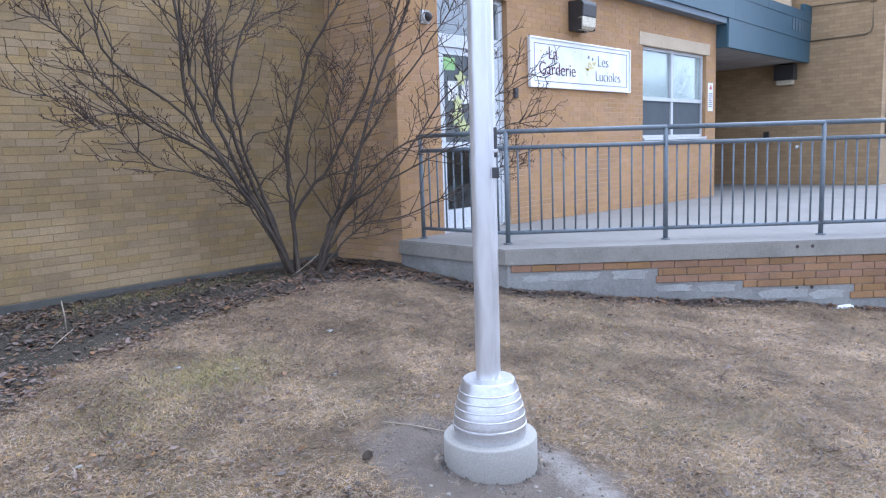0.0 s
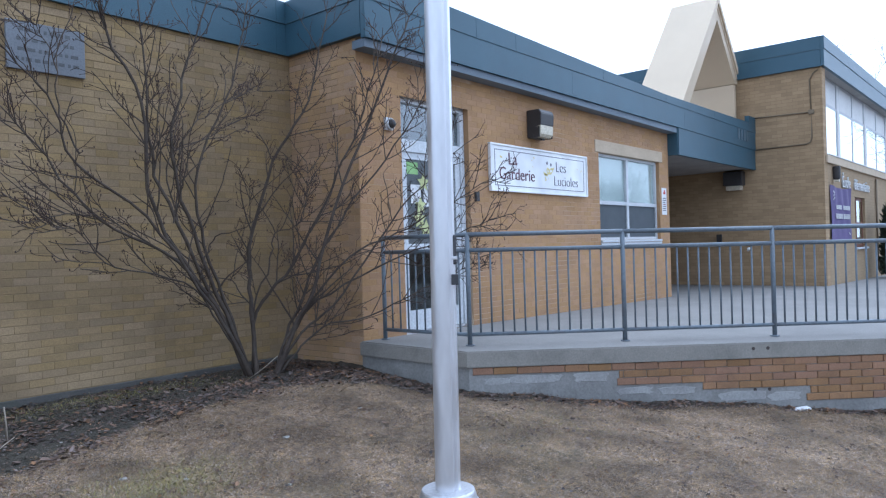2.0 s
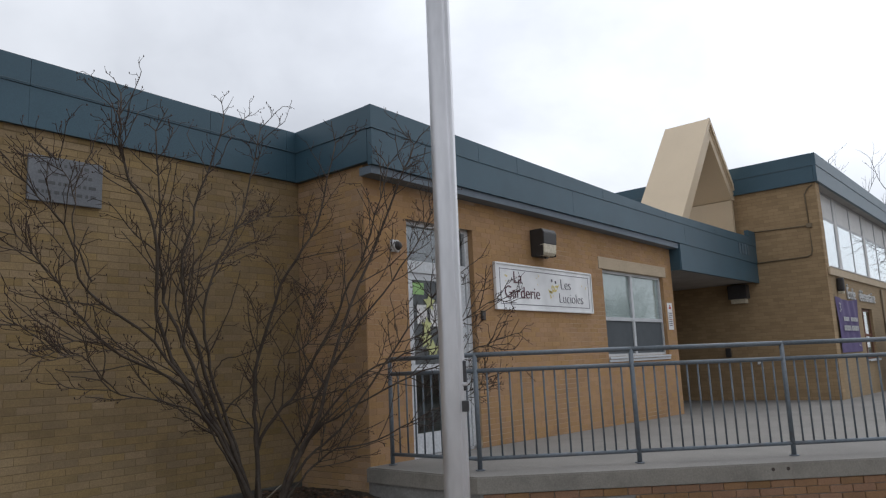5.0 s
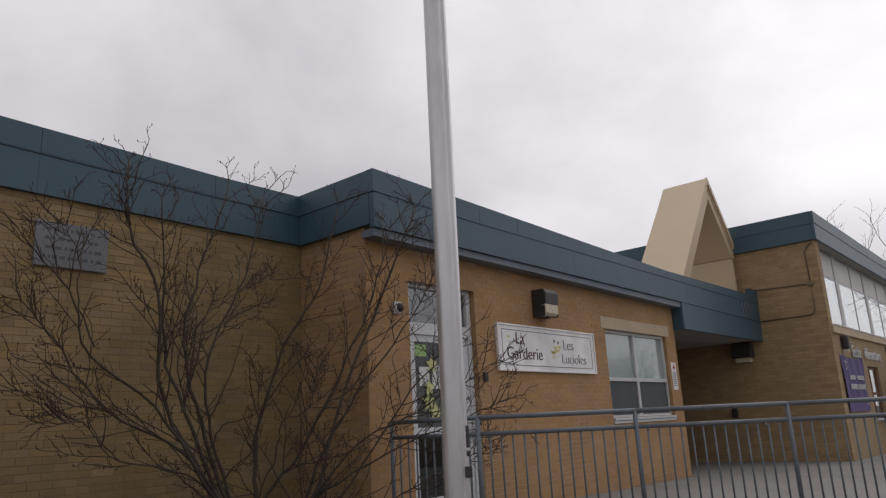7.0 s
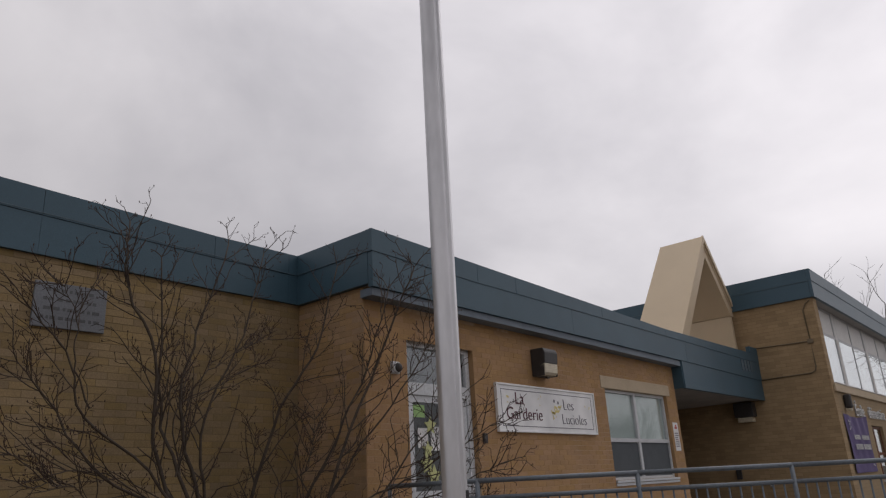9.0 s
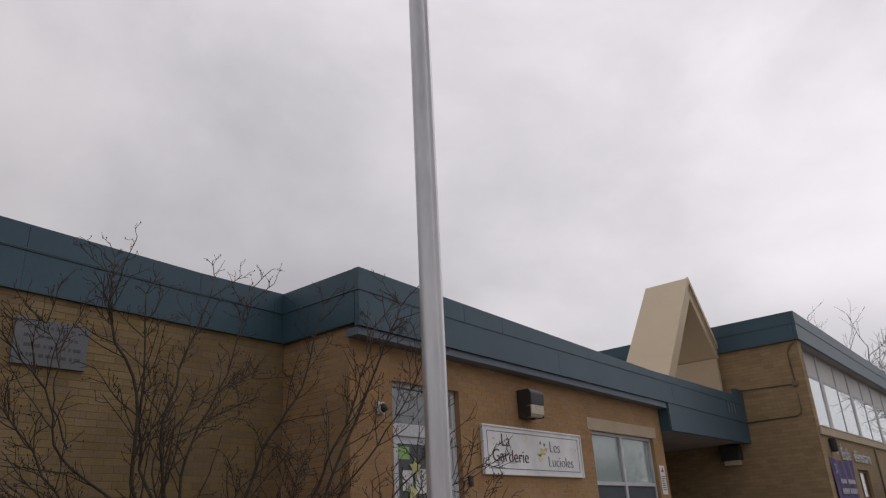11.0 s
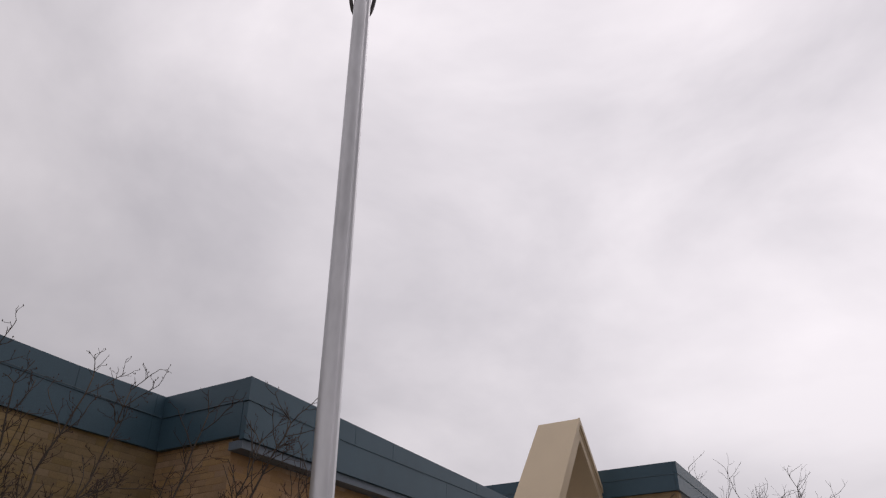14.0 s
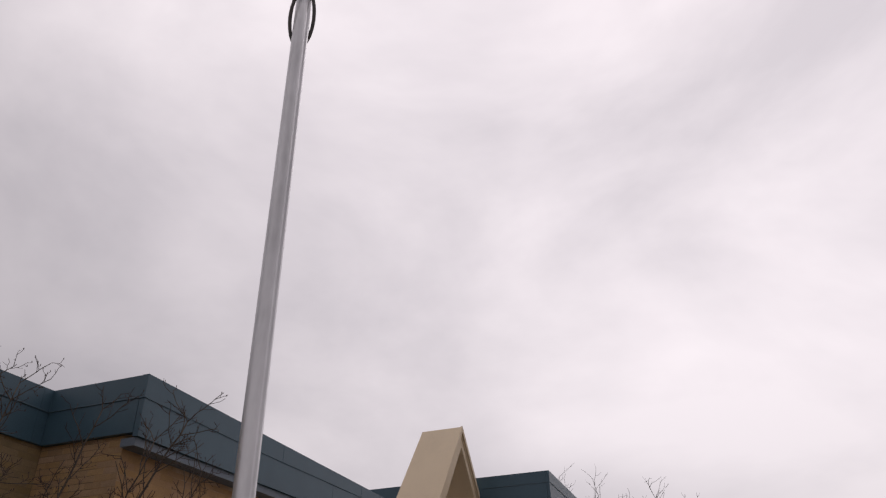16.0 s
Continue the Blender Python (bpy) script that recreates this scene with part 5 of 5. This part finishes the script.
                spurs(b, 0.05, 0.20, 0.60)
        spurs(pts[-7:], 0.06, 0.18, 0.25)

    across, wallward = Vector((0.66, -0.75, 0)), Vector((1, 0.10, 0))
    for stems, axis in ((WALL_STEMS, wallward), (CORNER_STEMS, across)):
        for *marks, r in stems:
            foot = base + across * (0.14 if marks[0] > 0.1 else -0.10 + 0.15 * (marks[0] + 0.35)) + Vector((rnd.uniform(-0.02, 0.02), rnd.uniform(-0.04, 0.04), 0))
            grow(marks, r, axis, foot)
    for limbs, axis in ((WALL_LIMBS, wallward), (CORNER_LIMBS, across)):
        for *marks, r in limbs:
            grow(marks, r, axis, None, 0.6 if axis == wallward else 0.3)
    for path in twigs[:300]:
        ob = new("branch", bars_mesh("branch", [path], 5, M_BARK))
        ob.parent = th
    for nm, paths, sides in (("branch_rest", twigs[300:], 5), ("twig_mass", fine, 3), ("bud_mass", buds, 4)):
        if paths:
            ob = new(nm, bars_mesh(nm, paths, sides, M_BARK if nm == "branch_rest" else M_TWIG))
            ob.parent = th
            tagged(ob, "", "", "", "stuff")


shrub()


def bare_tree(x, y, height, seed, z, thick=1.0):
    rnd = random.Random(seed)
    th = thing("bare_tree", "leafless deciduous tree with a fine twig crown", "tree", (x, y, z), "bare trees")
    trunk, tr = sprout(rnd, Vector((0, 0, -0.3)), Vector((0, 0, 1)), height * 0.42, 0.022 * height, 0.014 * height, 8, 0.05)
    ob = new("trunk", bars_mesh("trunk", [(trunk, tr)], 10, M_FARBARK))
    ob.parent = th
    level, limbs = [], []
    for i in range(3, 9):
        for _ in range(3 if i < 8 else 5):
            w = side_way(rnd, Vector((0, 0, 1)), 22, 55)
            limb = sprout(rnd, trunk[i], w, height * rnd.uniform(0.28, 0.46), tr[i] * 0.42, 0.0024 * height, 10, 0.10, 0.05)
            level.append(limb)
    crown = list(level)
    for depth, (lo, hi, k0, step, r) in enumerate(((0.10, 0.22, 2, 1, 0.0018 * thick), (0.045, 0.11, 2, 1, 0.0011 * thick), (0.02, 0.045, 2, 2, 0.0008 * thick))):
        nxt = []
        for b, br in level:
            for k in range(k0, len(b), step):
                if rnd.random() < (0.15, 0.20, 0.35)[depth]:
                    continue
                w = side_way(rnd, (b[k] - b[k - 1]).normalized(), 25, 55)
                nxt.append(sprout(rnd, b[k], w, height * rnd.uniform(lo, hi), r * height, r * height * 0.5, (7, 5, 3)[depth], 0.15, 0.05))
        crown += nxt
        level = nxt
    ob = new("crown", bars_mesh("crown", crown, 3, M_FARBARK))
    ob.parent = th
    return th


bare_tree(46.5, -1.5, 14.4, 3, -0.9)
bare_tree(54.0, 3.6, 15.8, 8, -0.9)
bare_tree(57.0, -1.0, 14.6, 15, -0.9)
t = bare_tree(72.0, -32.0, 13.0, 11, -1.2, 0.7)
for x, y, turn in ((60.0, -33.0, 80), (84.0, -42.0, 200), (96.0, -34.5, 150), (66.0, -44.0, 290), (78.0, -37.0, 20), (90.0, -50.0, 110), (56.0, -38.0, 240)):
    copy_thing(t, pose(x, y, -1.2, 0, 0, turn))


def evergreen(x, y, height, r):
    th = thing("evergreen", "dark columnar evergreen against the brick", "evergreen", (x, y, deck(x, y)))
    part("trunk", tube(bmesh.new(), [(0, 0, 0), (0, 0, height * 0.9)], [0.06, 0.02], 8), M_FARBARK, th)
    rs = np.random.RandomState(4)
    v, f = [], []
    for i in range(5200):
        z = rs.uniform(0.05, 1)
        rad = r * (1 - 0.35 * z ** 2 - 0.6 * max(0, z - 0.85) / 0.15) * rs.uniform(0.55, 1.05)
        a = rs.uniform(0, math.tau)
        c = np.array([rad * math.cos(a), rad * math.sin(a), z * height])
        d = rs.randn(3) * 0.035
        e = np.array([math.cos(a), math.sin(a), 1.5]) * rs.uniform(0.04, 0.10)
        k = len(v)
        v += [tuple(c - d), tuple(c + d), tuple(c + e)]
        f.append((k, k + 1, k + 2))
    me = bpy.data.meshes.new("crown")
    me.from_pydata(v, [], f)
    me.materials.append(M_EVERGREEN)
    ob = new("crown", me)
    ob.parent = th


evergreen(17.7, -2.35, 2.15, 0.42)


# ---- lawn, leaves, litter ----
@functools.lru_cache(None)
def patch_grid(seed):
    return np.random.RandomState(seed).rand(256, 256)


def patches(x, y, cell, seed):
    """Smooth random patches of about one cell's size, 0 to 1."""
    g = patch_grid(seed)
    u, v = np.asarray(x) / cell + 500, np.asarray(y) / cell + 500
    i, j = np.floor(u).astype(int), np.floor(v).astype(int)
    a, b = u - i, v - j
    a, b = a * a * (3 - 2 * a), b * b * (3 - 2 * b)
    at = lambda p, q: g[p % 256, q % 256]
    return at(i, j) * (1 - a) * (1 - b) + at(i + 1, j) * a * (1 - b) + at(i, j + 1) * (1 - a) * b + at(i + 1, j + 1) * a * b


def dead_grass():
    rs = np.random.RandomState(7)
    n = 1150000
    x = rs.uniform(-5.6, 3.4, n)
    y = rs.uniform(-5.6, 0.6, n)
    # thinner round the edges of the near lawn
    wx, wy = rs.uniform(-10.0, 6.0, 1500000), rs.uniform(-10.0, 0.6, 1500000)
    edge = np.maximum.reduce([-5.6 - wx, wx - 3.4, -5.6 - wy])
    ring = (edge > 0) & (rs.uniform(size=len(wx)) < 0.8 * smooth(1.0, 0.0, edge / 4.0 + 0.5 * (patches(wx, wy, 0.9, 9) - 0.5)))
    x, y = np.concatenate([x, wx[ring]]), np.concatenate([y, wy[ring]])
    n = len(x)
    wild = 0.5 + 0.5 * np.sin(3.1 * x + 1.7 * np.sin(2.3 * y)) * np.sin(2.7 * y + 1.3 * np.sin(1.9 * x))
    ok = (x + y < -1.62) | (x < -0.15)
    ok &= rs.uniform(size=n) > smooth(0.25, 0.80, bed_mask(x, y) + 0.55 * (patches(x, y, 0.22, 5) - 0.5)) * 1.05
    ok &= rs.uniform(size=n) > np.maximum(bare_mask(x, y), 0.85 * dust_mask(x, y)) * 1.15
    cover = 0.42 * patches(x, y, 0.55, 1) + 0.34 * patches(x, y, 0.16, 2) + 0.42 * patches(x, y, 0.05, 3)
    ok &= rs.uniform(size=n) < smooth(0.12, 0.62, cover + 0.10 * wild)
    ok &= np.hypot(x - POLE[0], y - POLE[1]) > 0.22
    x, y = x[ok], y[ok]
    n = len(x)
    z = ground_height(x, y) - 0.004
    a = rs.uniform(0, math.tau, n)
    tilt = np.abs(rs.normal(0.05, 0.16, n)).clip(0.0, 0.9)
    ln = rs.uniform(0.018, 0.062, n)
    wd = rs.uniform(0.0008, 0.0016, n)
    dx, dy, dz = np.cos(a) * np.cos(tilt), np.sin(a) * np.cos(tilt), np.sin(tilt)
    p = np.stack([x, y, z + rs.uniform(0, 0.006, n)], -1)
    side = np.stack([-np.sin(a) * wd, np.cos(a) * wd, np.zeros(n)], -1)
    way = np.stack([dx, dy, dz], -1) * ln[:, None]
    bow = np.stack([-np.sin(a), np.cos(a), np.zeros(n)], -1) * (ln * rs.normal(0, 0.16, n))[:, None]
    rise = np.stack([np.zeros(n), np.zeros(n), rs.uniform(0.002, 0.009, n)], -1)
    mid = p + way * 0.5 + rise + bow
    v = np.stack([p, mid - side, mid + side, p + way + rise * 0.5], 1).reshape(-1, 3)
    i = np.arange(n)[:, None] * 4
    me = bpy.data.meshes.new("dead_grass")
    loops = np.concatenate([i + np.array([0, 2, 1]), i + np.array([1, 2, 3])], 1).reshape(-1, 3)
    me.vertices.add(len(v))
    me.vertices.foreach_set("co", v.astype(np.float32).ravel())
    me.loops.add(loops.size)
    me.loops.foreach_set("vertex_index", loops.astype(np.int32).ravel())
    me.polygons.add(len(loops))
    me.polygons.foreach_set("loop_start", np.arange(0, loops.size, 3, dtype=np.int32))
    me.update(calc_edges=True)
    me.materials.append(M_GRASS)
    tagged(new("dead_grass", me), "flattened straw-coloured dormant grass", "grass", "", "stuff")


dead_grass()


def leaf_litter():
    rs = np.random.RandomState(12)
    v, f = [], []
    made = 0
    while made < 36000:
        x, y = rs.uniform(-5.2, 2.9), rs.uniform(-5.0, 1.08)
        m = float(bed_mask(x, y))
        if x > -0.12 and x + y > -1.58:
            continue
        if bare_mask(x, y) > 0.2:
            continue
        drift = float(patches(x, y, 0.30, 8))
        keep = (0.30 + 0.25 * smooth(-2.4, -4.0, x)) * smooth(0.22, 0.66, drift) + ((0.85 * math.exp(-((m - 0.38) / 0.28) ** 2) * m ** 0.25 + 0.3 * m) * (0.3 + 1.0 * drift) if x < -0.6 else m * 0.9)
        if rs.uniform() > keep:
            continue
        made += 1
        g = float(ground_height(x, y)) + rs.uniform(0.0, 0.022)
        r = (rs.uniform(0.005, 0.018) if rs.uniform() < 0.88 else rs.uniform(0.020, 0.034)) * (1 if m > 0.2 else 0.62)
        a, t1, t2 = rs.uniform(0, math.tau), rs.normal(0, 0.45), rs.normal(0, 0.45)
        k = len(v)
        curl = rs.uniform(-0.25, 0.6)
        for u, w in ((-1, 0), (-0.35, 0.55), (0.45, 0.5), (1, 0), (0.45, -0.5), (-0.35, -0.55)):
            px, py = u * r, w * r
            pz = px * t1 * 0.5 + py * t2 * 0.5 + curl * r * (abs(w) * 1.2 + u * u * 0.5)
            v.append((x + px * math.cos(a) - py * math.sin(a), y + px * math.sin(a) + py * math.cos(a), g + max(pz, -0.004)))
        f += [(k, k + 1, k + 2, k + 3), (k, k + 3, k + 4, k + 5)]
    me = bpy.data.meshes.new("leaf_litter")
    me.from_pydata(v, [], f)
    me.materials.append(M_LEAF)
    tagged(new("leaf_litter", me), "curled brown dead leaves over the bed", "leaves", "", "stuff")


leaf_litter()


def moss_patch(cx, cy, rx, ry, n, seed):
    rs = np.random.RandomState(seed)
    v, f = [], []
    for _ in range(n):
        x, y = cx + rs.normal(0, rx), cy + rs.normal(0, ry)
        z = float(ground_height(x, y))
        a, ln = rs.uniform(0, math.tau), rs.uniform(0.012, 0.04)
        k = len(v)
        w = 0.0022
        v += [(x - w * math.sin(a), y + w * math.cos(a), z), (x + w * math.sin(a), y - w * math.cos(a), z), (x + ln * math.cos(a), y + ln * math.sin(a), z + ln * rs.uniform(0.2, 0.9))]
        f.append((k, k + 1, k + 2))
    me = bpy.data.meshes.new("moss")
    me.from_pydata(v, [], f)
    me.materials.append(M_MOSS)
    tagged(new("moss", me), "yellow-green mossy patch in the dead lawn", "moss", "", "stuff")


moss_patch(-3.12, -1.62, 0.24, 0.18, 7000, 1)
moss_patch(-3.75, -1.9, 0.30, 0.25, 2200, 2)
moss_patch(-2.3, 0.75, 0.75, 0.14, 3800, 3)
moss_patch(-0.4, -2.5, 0.4, 0.3, 1800, 4)


def soil_crumbs():
    rs = np.random.RandomState(41)
    v, f = [], []
    while len(f) < 4 * 8000:
        x, y = rs.uniform(-5.0, 1.5), rs.uniform(-5.0, 1.05)
        m = max(0.35 * float(bed_mask(x, y)), float(bare_mask(x, y)), 0.7 * float(dust_mask(x, y)), 0.02)
        if rs.uniform() > m or (x > -0.12 and x + y > -1.58) or math.hypot(x - POLE[0], y - POLE[1]) < 0.22:
            continue
        z = float(ground_height(x, y))
        r = abs(rs.normal(0.001, 0.004)) + 0.0016
        k = len(v)
        for q in range(3):
            a = q * 2.094 + rs.uniform(0, 0.8)
            v.append((x + r * math.cos(a) * rs.uniform(0.7, 1.3), y + r * math.sin(a) * rs.uniform(0.7, 1.3), z - 0.002))
        v.append((x, y, z + r * rs.uniform(0.4, 0.8)))
        f += [(k, k + 1, k + 3), (k + 1, k + 2, k + 3), (k + 2, k, k + 3), (k, k + 2, k + 1)]
    # clods in the loosened ring round the footing
    for _ in range(150):
        a, d = rs.uniform(0, math.tau), 0.205 + abs(rs.normal(0.012, 0.03))
        x, y = POLE[0] + d * math.cos(a), POLE[1] + d * math.sin(a)
        z, r, k = float(ground_height(x, y)), rs.uniform(0.006, 0.020), len(v)
        for q in range(5):
            b = q * math.tau / 5 + rs.uniform(0, 0.6)
            v.append((x + r * math.cos(b) * rs.uniform(0.7, 1.3), y + r * math.sin(b) * rs.uniform(0.7, 1.3), z - 0.004))
        v.append((x + rs.normal(0, 0.3 * r), y + rs.normal(0, 0.3 * r), z + r * rs.uniform(0.5, 1.0)))
        f += [(k + q, k + (q + 1) % 5, k + 5) for q in range(5)]
    me = bpy.data.meshes.new("soil_crumbs")
    me.from_pydata(v, [], f)
    me.materials.append(M_CRUMB)
    tagged(new("soil_crumbs", me), "loose soil crumbs and gravel on bare earth", "soil", "", "stuff")


soil_crumbs()


def litter():
    x, y = 2.05, -3.72
    bm = boxed(-0.09, 0.09, -0.035, 0.035, 0, 0.018, bevel=0.006)
    ob = solid("paper_scrap", bm, M_TRASH, "crumpled white paper scrap on the grass", "litter")
    ob.matrix_basis = pose(x, y, float(ground_height(x, y)) + 0.004, 6, -4, -38)
    rnd = random.Random(31)
    for i in range(9):
        x, y = rnd.uniform(-4.2, -0.6), rnd.uniform(-2.6, 0.3)
        bm = bmesh.new()
        r = rnd.uniform(0.012, 0.03)
        bmesh.ops.create_icosphere(bm, subdivisions=2, radius=r)
        for q in bm.verts:
            q.co *= rnd.uniform(0.7, 1.2)
            q.co.z *= 0.45
        ob = solid("pebble", bm, M_CONC, "small pale stone on the soil", "stone")
        ob.location = (x, y, float(ground_height(x, y)) + r * 0.2)
        ob["group"] = "stones on the soil"
    def stick(pts, r, label):
        p = [Vector((a, b, float(ground_height(a, b)) + c)) for a, b, c in pts]
        solid("stick", tube(bmesh.new(), p, r, 6), M_STICK, label, "stick")
    stick([(-3.36, 0.10, -0.03), (-3.37, 0.09, 0.14), (-3.385, 0.08, 0.27)], 0.005, "thin pale stake upright in the soil")
    stick([(-3.55, -0.12, 0.0), (-3.42, -0.01, 0.03), (-3.33, 0.06, 0.05)], 0.0035, "bleached stick leaning in the leaves")
    stick([(-3.011, -3.000, 0.008), (-2.924, -3.134, 0.010), (-2.834, -3.262, 0.008)], 0.0035, "thin twig on the bare soil")
    stick([(-1.05, 0.55, 0.0), (-0.93, 0.44, 0.10), (-0.84, 0.36, 0.20)], 0.005, "broken pale branch by the shrub")


litter()


def pine_cone(x, y):
    """A dark cone of overlapping scales lying on the soil."""
    rnd = random.Random(8)
    bm = bmesh.new()
    for i in range(60):
        u = i / 59
        a = i * 2.4
        r = 0.016 * math.sin(math.pi * (0.12 + 0.80 * u)) + 0.004
        c = Vector((0.075 * (u - 0.5), r * math.cos(a), r * math.sin(a)))
        o = Vector((0.35, math.cos(a), math.sin(a))).normalized() * 0.010
        w = Vector((0, -math.sin(a), math.cos(a))) * 0.006
        vs = [bm.verts.new(q) for q in (c - w - o * 0.6, c + w - o * 0.6, c + w * 0.7 + o, c - w * 0.7 + o)]
        bm.faces.new(vs)
        tip = bm.verts.new(c + o * 0.4 + Vector((0.004, 0, 0)))
        bm.faces.new((vs[2], vs[3], tip))
    box(bm, -0.034, 0.034, -0.008, 0.008, -0.008, 0.008)
    ob = solid("pine_cone", bm, M_BARK, "dark pine cone lying on bare soil", "pine cone")
    ob.matrix_basis = pose(x, y, float(ground_height(x, y)) + 0.014, 0, 0, 35) @ Matrix.Scale(0.8, 4)


pine_cone(-3.300, -3.217)


def footing_clutter():
    p = [Vector((a, b, float(ground_height(a, b)) + 0.012)) for a, b in ((-3.286, -3.740), (-3.206, -3.838), (-3.054, -3.881))]
    solid("stick", tube(bmesh.new(), p, 0.004, 6), M_BARK, "curved brown twig against the concrete footing", "stick")
    rnd = random.Random(19)
    for x, y in ((-3.25, -3.65), (-2.95, -3.88), (-2.94, -3.97), (-3.20, -3.33), (-3.26, -3.90), (-3.26, -3.56), (-2.74, -3.86), (-3.52, -3.36)):
        bm = bmesh.new()
        r = rnd.uniform(0.008, 0.014)
        bmesh.ops.create_icosphere(bm, subdivisions=1, radius=r)
        for q in bm.verts:
            q.co *= rnd.uniform(0.7, 1.25)
            q.co.z *= 0.6
        ob = solid("pebble", bm, M_CONC, "small pale stone on the soil", "stone")
        ob.location = (x, y, float(ground_height(x, y)) + r * 0.25)
        ob["group"] = "stones on the soil"


footing_clutter()


# ---- brickwork ----
def brick_mesh(w, h, d, mat, cache={}):
    key = (round(w, 3), round(h, 3), d, mat.name)
    if key not in cache:
        e = min(0.004, d * 0.6)
        bm = bmesh.new()
        x, z = w / 2, h / 2
        back = [bm.verts.new((px, 0, pz)) for px, pz in ((-x, -z), (x, -z), (x, z), (-x, z))]
        mid = [bm.verts.new((px, -d + e, pz)) for px, pz in ((-x, -z), (x, -z), (x, z), (-x, z))]
        top = [bm.verts.new((px, -d, pz)) for px, pz in ((-x + e, -z + e), (x - e, -z + e), (x - e, z - e), (-x + e, z - e))]
        for a, b in ((back, mid), (mid, top)):
            for i in range(4):
                bm.faces.new((a[i], a[(i + 1) % 4], b[(i + 1) % 4], b[i]))
        bm.faces.new(top)
        cache[key] = mesh_of("brick", bm, mat)
    return cache[key]


def lay_bricks(wall, place, turn, u0, u1, z0, z1, pitch, course, mat, holes, near, seed, depth=0.0035, joint=0.006, starts=None, head=None):
    """Running bond; place(u, z) is the foot of a brick on the wall's face. Bricks within near(u, z) are pieces of their own, at most 300."""
    rnd = random.Random(seed)
    head = joint if head is None else head
    items = []
    row = 0
    z = z0
    while z + 0.4 * course < z1:
        h = min(course, z1 - z) - joint
        cuts = [(u0 if not starts else max(u0, starts(row)), u1)]
        for a, b, c, d in holes:
            if c < z + course * 0.5 < d:
                cuts = [q for s, e in cuts for q in ((s, min(e, a)), (max(s, b), e)) if q[1] - q[0] > 0.02]
        for s, e in cuts:
            k = math.floor((s - u0) / pitch - 0.5 * (row % 2))
            while True:
                a = u0 + (k + 0.5 * (row % 2)) * pitch
                b = a + pitch
                k += 1
                if a >= e - 0.01:
                    break
                a2, b2 = max(a, s), min(b, e)
                if b2 - a2 > 0.03:
                    items.append((near((a2 + b2) / 2, z), (a2 + b2) / 2, z + course / 2, round(b2 - a2 - head, 3), round(h, 3)))
        z += course
        row += 1
    items.sort(key=lambda q: q[0])
    verts, faces = [], []
    for n, (_, u, zc, w, h) in enumerate(items):
        proud = depth + rnd.choice((0, 0, 0.001, 0.002)) * min(1, depth / 0.0035)
        me = brick_mesh(w, h, depth, mat)
        p = Vector(place(u, zc))
        if n < 300:
            ob = new("brick", me)
            ob.parent = wall
            ob.matrix_basis = Matrix.Translation(p + Vector((0, 0, rnd.uniform(-0.001, 0.001)))) @ turn @ Matrix.Translation((0, depth - proud, 0))
        else:
            m = Matrix.Translation(p) @ turn @ Matrix.Translation((0, depth - proud, 0))
            k = len(verts)
            verts += [m @ q.co for q in me.vertices]
            faces += [tuple(k + i for i in q.vertices) for q in me.polygons]
    if verts:
        me = bpy.data.meshes.new("brickwork")
        me.from_pydata(verts, [], faces)
        me.materials.append(mat)
        ob = new("brickwork", me)
        ob.parent = wall
        tagged(ob, "", "", "", "stuff")


NO_TURN = Matrix.Identity(4)
lay_bricks(wall_west, lambda u, z: (u, Y_W, z), NO_TURN, -4.6, -0.004, -0.21, 3.25, 0.206, 0.0675, M_BRICK_W, [], lambda u, z: abs(u + 3.4) * 0.8 + abs(z - 0.8), 1, depth=0.0028, joint=0.0065, head=0.003)
lay_bricks(wall_return, lambda u, z: (0.0, Y_W - u, z), Matrix.Rotation(radians(-90), 4, "Z"), 0.004, Y_W - 0.002, -0.36, 3.25, 0.206, 0.0675, M_BRICK_J, [], lambda u, z: abs(z - 1), 2, depth=0.0028, joint=0.0065, head=0.003)
lay_bricks(wall_entrance, lambda u, z: (u, 0.0, z), NO_TURN, 0.004, 8.0, -0.10, 3.00, 0.206, 0.0675, M_BRICK_F, [DOOR, (WIN[0], WIN[1], 0.91, WIN[3]), (5.14, 7.72, 2.42, 2.62)], lambda u, z: u + abs(z - 1.2) * 0.7, 3, depth=0.0022, joint=0.006, head=0.0025)


def ramp_start(row):
    return (0.03, 1.40, 1.38, 2.20, 3.26, 3.22, 4.6, 4.6, 5.5)[min(row, 8)]


def ramp_place(u, z):
    p = Vector((RAMP_FACE[0], RAMP_FACE[1], 0)) + Vector((7.4 - RAMP_FACE[0], -8.92 - RAMP_FACE[1], 0)).normalized() * u
    return (p.x, p.y, -0.15 - 0.009 * u - (z + 0.15))


ramp_turn = Matrix.Rotation(math.atan2(-8.92 - RAMP_FACE[1], 7.4 - RAMP_FACE[0]), 4, "Z")
lay_bricks(wall_ramp, ramp_place, ramp_turn, 0.0, 7.0, -0.15, 0.30, 0.222, 0.0695, M_BRICK_R, [], lambda u, z: u, 4, starts=ramp_start, depth=0.012)
